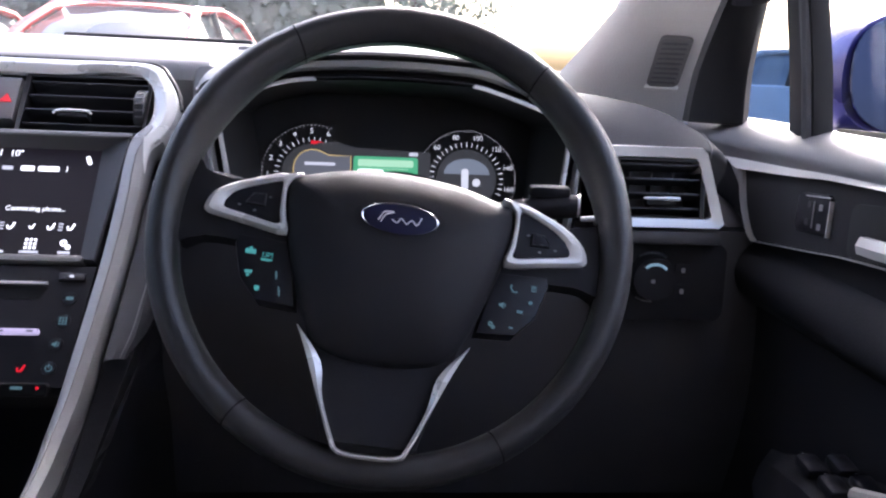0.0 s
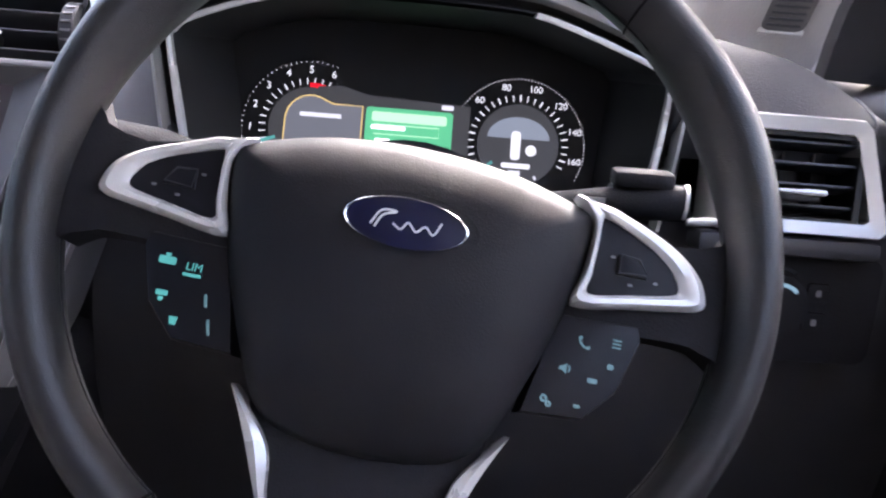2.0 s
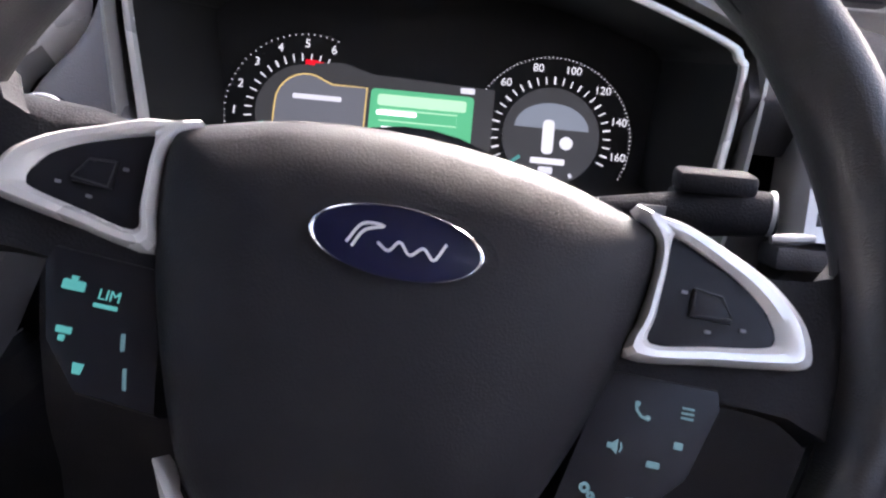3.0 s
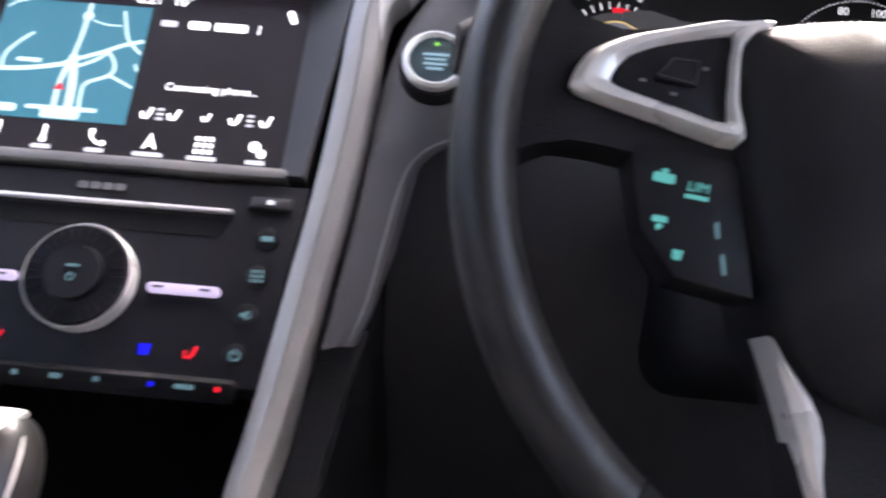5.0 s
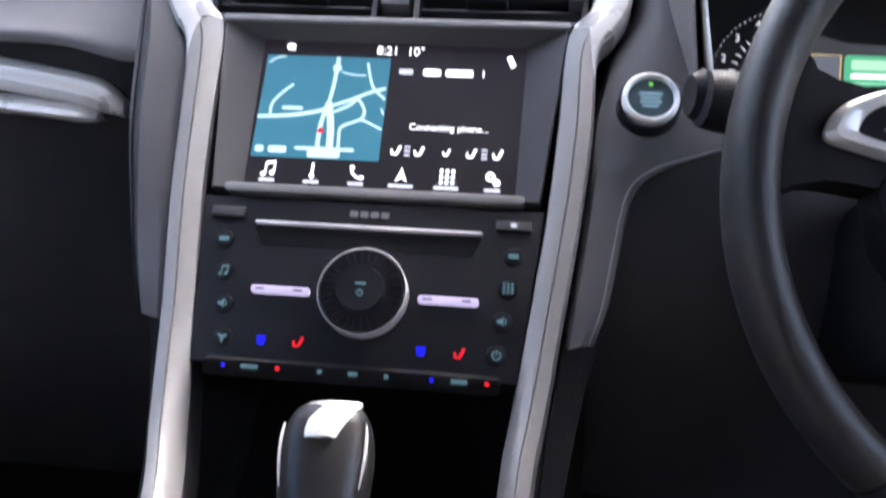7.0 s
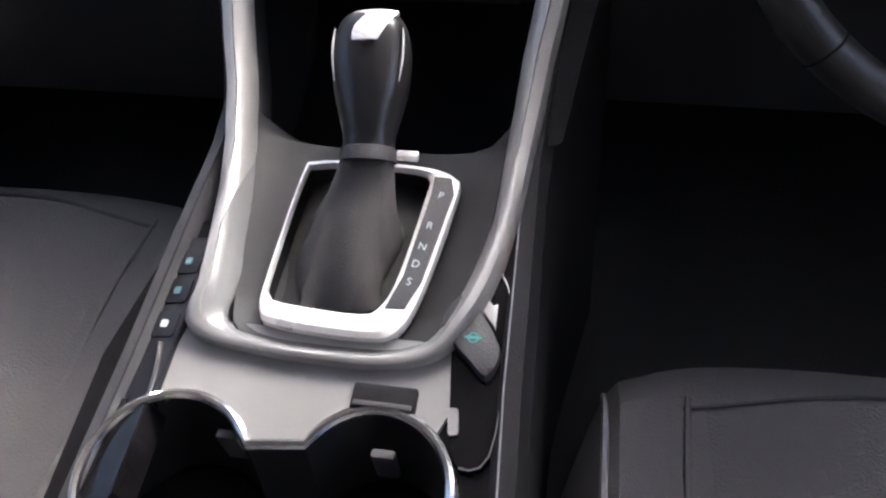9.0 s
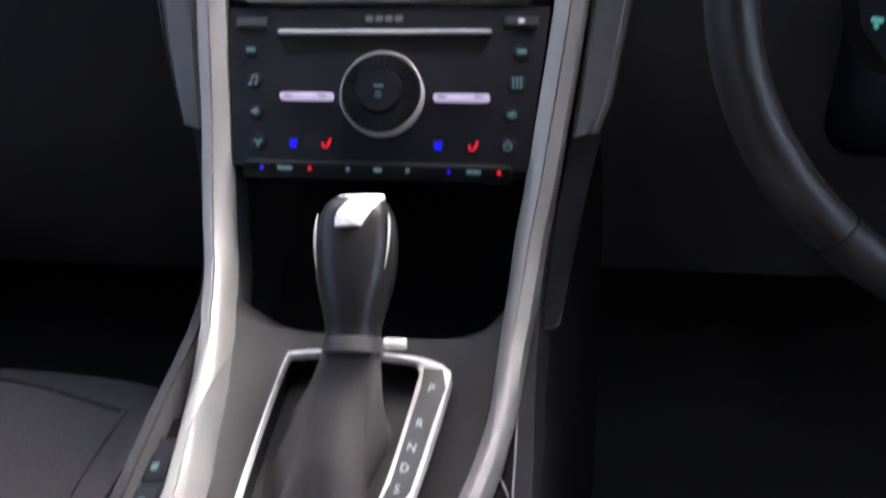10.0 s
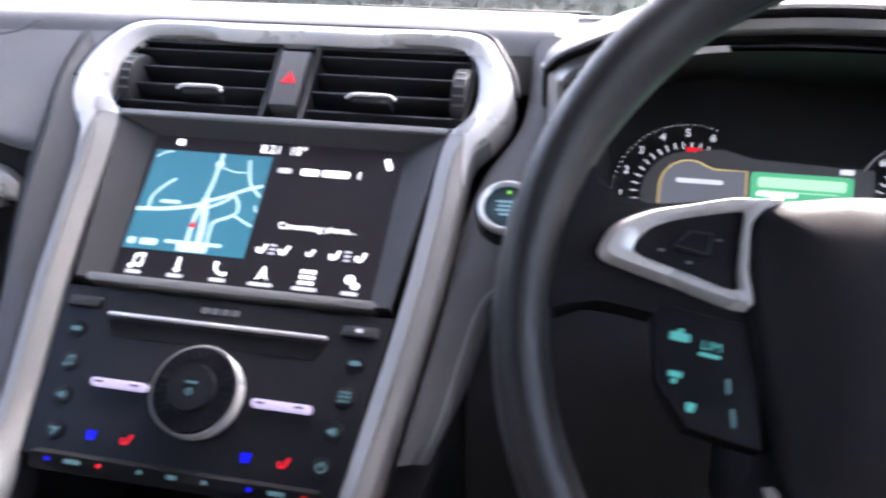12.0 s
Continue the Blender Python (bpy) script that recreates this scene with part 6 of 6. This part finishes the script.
def seat(x, y_front, label):
    s = thing("front_seat", (x, y_front - 0.25, 0.31), label, "car seat", "front seats")
    rows = []
    for k, (dy, z) in enumerate(((0.02, 0.40), (0.03, 0.47), (0.015, 0.515), (-0.03, 0.538), (-0.12, 0.540), (-0.30, 0.520), (-0.50, 0.505))):
        row = []
        for u in np.linspace(-1, 1, 17):
            bol = 0.030 * math.exp(-((abs(u) - 0.84) / 0.18) ** 2) * min(1.0, max(0.0, (k - 2) / 3))
            fall = 0.09 * max(0, abs(u) - 0.93) / 0.07
            row.append(Vector((x + 0.235 * u, y_front + dy - 0.025 * u * u - 0.075 * abs(u) ** 7, z + bol - fall)))
        rows.append(row)
    cu = part("cushion", shell([[Vector(tuple(q)) for q in smooth_line([tuple(v) for v in r], 3)] for r in rows], 0.09, (0, 0, -1)), M_SEAT2, s, "", True)
    for k in (1, 15):
        part("edge_piping", tube(smooth_line([tuple(r[k] + Vector((0, 0, 0.001))) for r in rows[2:]], 5), 0.0028, 6), M_STITCH, s, "light piping along the cushion", True)
    # cloth centre
    rows = []
    for dy, z in ((-0.035, 0.543), (-0.12, 0.5455), (-0.30, 0.526), (-0.48, 0.511)):
        rows.append([Vector((x + 0.14 * u, y_front + dy - 0.02 * u * u, z + 0.006 * (1 - u * u) - 0.004)) for u in np.linspace(-1, 1, 13)])
    part("centre_panel", shell(rows, 0.02, (0, 0, -1)), M_SEAT, s, "grey cloth centre panel", True)
    for sgn in (-1, 1):
        part("piping", tube(smooth_line([(x + sgn * 0.146, y_front - 0.045, 0.5395), (x + sgn * 0.150, y_front - 0.14, 0.545), (x + sgn * 0.155, y_front - 0.3, 0.529), (x + sgn * 0.16, y_front - 0.5, 0.513)], 5), 0.003, 6), M_SEAT2, s, "", True)
    part("seam", tube(smooth_line([(x - 0.15, y_front - 0.056, 0.541), (x, y_front - 0.030, 0.545), (x + 0.15, y_front - 0.056, 0.541)], 6), 0.002, 6), M_MID, s, "", True)
    part("base", box((x, y_front - 0.25, 0.38), (0.42, 0.42, 0.14), 0.03), M_DARK, s, "", True)
    rows = [[Vector((x + 0.23 * u, y_front - 0.52 - 0.16 * v - 0.05 * (1 - abs(u) ** 2) * 0.6 - 0.02, 0.50 + 0.62 * v)) for u in np.linspace(-1, 1, 9)] for v in np.linspace(0, 1, 6)]
    part("backrest", shell(rows, 0.09, (0, -1, 0)), M_SEAT2, s, "", True)
    return s


# ---- outside ----
M_ASPHALT = mat("grey_asphalt", (0.06, 0.06, 0.062), 0.9, vary=0.3, vscale=3.0, grain=0.8, gscale=60)
M_CARRED = mat("red_car_paint", (0.55, 0.05, 0.03), 0.3, coat=0.7, vary=0.04)
M_CARWHITE = mat("silver_white_car_paint", (0.6, 0.62, 0.62), 0.3, metal=0.2, coat=0.6, vary=0.04)
M_CARBLUE = mat("mid_blue_car_paint", (0.19, 0.26, 0.35), 0.7, coat=0.0, spec=0.0, vary=0.2, vscale=3.0)
M_CARGLASS = mat("dark_car_glass", (0.05, 0.06, 0.06), 0.06, vary=0.1, rvary=0.03)
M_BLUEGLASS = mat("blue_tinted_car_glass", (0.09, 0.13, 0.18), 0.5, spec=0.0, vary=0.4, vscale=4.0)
M_LAMP = mat("headlamp_glass", (0.6, 0.6, 0.62), 0.12, metal=0.6, vary=0.05)
M_LEAF = mat("dull_green_leaves", (0.13, 0.15, 0.105), 0.85, spec=0.1, vary=0.3, vscale=2.0)
M_BARK = mat("grey_brown_bark", (0.09, 0.07, 0.055), 0.9, vary=0.3, vscale=8)


def outside():
    g = part("ground", grid([[(x, y, 0.0) for x in (-300, -40, -10, 10, 40, 300)] for y in (-300, -30, 0, 30, 300)]), M_ASPHALT)
    tagged(g, "flat grey asphalt of the car park", "ground", kind="structure")


def parked_car(x, y, turn, paint, label, glass=M_CARGLASS):
    c = thing("parked_car", pose(x, y, 0, 0, 0, turn), label, "car", "parked cars")
    st = [(-2.1, 0.30, 0.62, 0.55), (-2.05, 0.25, 0.72, 0.80), (-1.6, 0.22, 0.88, 0.87), (-0.9, 0.20, 0.95, 0.89), (0.4, 0.20, 0.97, 0.90), (1.5, 0.20, 0.98, 0.88), (2.0, 0.25, 0.95, 0.82), (2.08, 0.32, 0.85, 0.70)]
    rows = [[(yy, x_, zz) for yy, zz in ((-w, z0), (-w - 0.01, z0 + 0.25), (-w + 0.03, z1 - 0.03), (-w + 0.10, z1), (0, z1 + 0.03), (w - 0.10, z1), (w - 0.03, z1 - 0.03), (w + 0.01, z0 + 0.25), (w, z0))] for x_, z0, z1, w in st]
    part("body", cap(grid(rows, closed_v=True)), paint, c)
    st = [(-0.95, 0.95, 0.95, 0.80), (-0.45, 0.96, 1.24, 0.72), (-0.05, 0.96, 1.43, 0.62), (0.6, 0.96, 1.48, 0.61), (1.4, 0.96, 1.40, 0.62), (1.95, 0.95, 1.02, 0.74)]
    rows = [[(yy, x_, zz) for yy, zz in ((-0.80, z0), (-w, z1 - 0.06), (-w + 0.10, z1), (0, z1 + 0.02), (w - 0.10, z1), (w, z1 - 0.06), (0.80, z0))] for x_, z0, z1, w in st]
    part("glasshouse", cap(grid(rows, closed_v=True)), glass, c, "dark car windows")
    rows = [[(yy, x_, z1 + 0.025 - 0.06 * (abs(yy) / w) ** 4) for yy in np.linspace(-w, w, 9)] for x_, z1, w in ((-0.08, 1.43, 0.62), (0.2, 1.47, 0.62), (0.6, 1.485, 0.62), (1.1, 1.46, 0.62), (1.45, 1.40, 0.62))]
    part("roof", shell([[Vector(q) for q in r] for r in rows], 0.03, (0, 0, -1)), paint, c)
    for sgn in (-1, 1):
        part("windscreen_post", tube([(sgn * 0.80, -0.95, 0.95), (sgn * 0.73, -0.45, 1.24), (sgn * 0.64, -0.05, 1.43)], 0.045, 8), paint, c)
        part("roof_rail", tube([(sgn * 0.64, -0.05, 1.43), (sgn * 0.64, 0.7, 1.47), (sgn * 0.64, 1.42, 1.39), (sgn * 0.78, 1.95, 1.0)], 0.035, 8), paint, c)
        part("door_post", tube([(sgn * 0.82, 0.35, 0.96), (sgn * 0.64, 0.42, 1.45)], 0.035, 8), M_RUBBER, c)
        part("headlamp", moved(box((0, 0, 0), (0.36, 0.22, 0.14), 0.05), sgn * 0.60, -2.0, 0.70, 0, 0, sgn * 18), M_LAMP, c, "clear headlamp")
        part("wing_mirror", moved(box((0, 0, 0), (0.20, 0.10, 0.13), 0.04), sgn * 0.98, -0.55, 1.02), paint, c)
        for yy in (-1.35, 1.35):
            w = part("wheel", moved(disc((0, 0), 0.32, -0.1, 0.1, 28, 0.02), sgn * 0.82, yy, 0.32, 0, 90, 0), M_RUBBER, c, "black tyre")
            part("rim", moved(disc((0, 0), 0.20, -0.105, 0.105, 20, 0.01), sgn * 0.82, yy, 0.32, 0, 90, 0), M_LAMP, w)
    part("grille", box((0, -2.08, 0.62), (0.8, 0.06, 0.16), 0.02), M_RUBBER, c)
    return c


def tree(x, y, h, r, seed):
    rnd = random.Random(seed)
    t = thing("tree", (x, y, 0), "leafy dull green tree beyond the parked cars", "tree", "trees by the car park")
    part("trunk", tube([(0, 0, 0), (0.05, 0, h * 0.25), (0.0, 0.1, h * 0.55), (0.1, 0.1, h * 0.85)], [0.22, 0.17, 0.12, 0.05], 9), M_BARK, t)
    for k in range(5):
        a = rnd.uniform(0, 6.28)
        part("limb", tube([(0, 0, h * (0.3 + 0.08 * k)), (r * 0.4 * math.cos(a), r * 0.4 * math.sin(a), h * (0.42 + 0.09 * k)), (r * 0.8 * math.cos(a), r * 0.8 * math.sin(a), h * (0.5 + 0.09 * k))], [0.09, 0.06, 0.02], 7), M_BARK, t)
    verts, faces = [], []
    for k in range(70):
        a, u = rnd.uniform(0, 6.28), rnd.uniform(-1, 1)
        d = r * rnd.uniform(0.35, 1.0) * math.sqrt(1 - u * u * 0.8)
        cc = Vector((d * math.cos(a), d * math.sin(a), h * 0.56 + u * h * 0.44))
        for j in range(45):
            p = cc + Vector((rnd.gauss(0, 0.28), rnd.gauss(0, 0.28), rnd.gauss(0, 0.24)))
            s = rnd.uniform(0.08, 0.16)
            e1 = Vector((rnd.gauss(0, 1), rnd.gauss(0, 1), rnd.gauss(0, 1))).normalized()
            e2 = e1.orthogonal().normalized()
            n = len(verts)
            verts += [p - s * e1, p + 0.5 * s * e2, p + s * e1, p - 0.5 * s * e2]
            faces.append((n, n + 1, n + 2, n + 3))
    me = bpy.data.meshes.new("crown")
    me.from_pydata([tuple(v) for v in verts], [], faces)
    me.materials.append(M_LEAF)
    cr = new("crown", me)
    cr.parent = t
    tagged(cr, kind="stuff")
    return t


def hedge(x0, x1, y, h, seed):
    rnd = random.Random(seed)
    verts, faces = [], []
    for k in range(14000):
        p = Vector((rnd.uniform(x0, x1), y + rnd.gauss(0, 0.5), 0))
        p.z = rnd.uniform(0.0, 1.0) ** 0.8 * (h + 0.7 * math.sin(p.x * 0.7) + 0.5 * math.sin(p.x * 1.9 + 1))
        s = rnd.uniform(0.10, 0.22)
        e1 = Vector((rnd.gauss(0, 1), rnd.gauss(0, 0.5), rnd.gauss(0, 1))).normalized()
        e2 = e1.cross(Vector((0, 1, 0.2))).normalized()
        n = len(verts)
        verts += [p - s * e1, p + 0.55 * s * e2, p + s * e1, p - 0.55 * s * e2]
        faces.append((n, n + 1, n + 2, n + 3))
    me = bpy.data.meshes.new("hedge")
    me.from_pydata([tuple(v) for v in verts], [], faces)
    me.materials.append(M_LEAF)
    ob = new("hedge", me)
    return tagged(ob, "tall dull green hedge behind the parked cars", "hedge", kind="stuff")


# ---- build ----
car_shell()
dashboard()
centre_frame()
air_vent(STACK, -0.139, -0.014, 0.121, 0.191, 4, -1, -0.068, "black slatted centre air vent beside the hazard button", "air vents")
air_vent(STACK, 0.013, 0.138, 0.121, 0.191, 4, 1, 0.066, "black slatted centre air vent beside the hazard button", "air vents")
hazard_button()
touchscreen()
control_panel()
start_button()
steering_wheel()
column_and_stalks()
instrument_cluster()
side_vent_and_switches()
driver_door()
door_mirror()
a_pillar()
gear_console()
gate_and_lever()
console_switches()
seat(-0.40, 0.095, "grey cloth and leather passenger seat beside the console")
seat(0.378, -0.046, "grey cloth and leather driver's seat beside the console")
outside()
parked_car(-1.9, 7.4, -6, M_CARRED, "red hatchback parked facing the windscreen")
parked_car(-4.6, 8.2, -8, M_CARRED, "orange-red car parked beyond the windscreen")
parked_car(0.35, 9.4, -6, M_CARWHITE, "silver-white car parked beside the red hatchback")
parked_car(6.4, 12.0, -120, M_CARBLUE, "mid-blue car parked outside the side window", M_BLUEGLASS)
hedge(-9.0, 0.5, 17, 3.6, 9)
tree(1.4, 24, 8, 2.6, 1)
tree(-3.5, 22, 10, 3.8, 2)
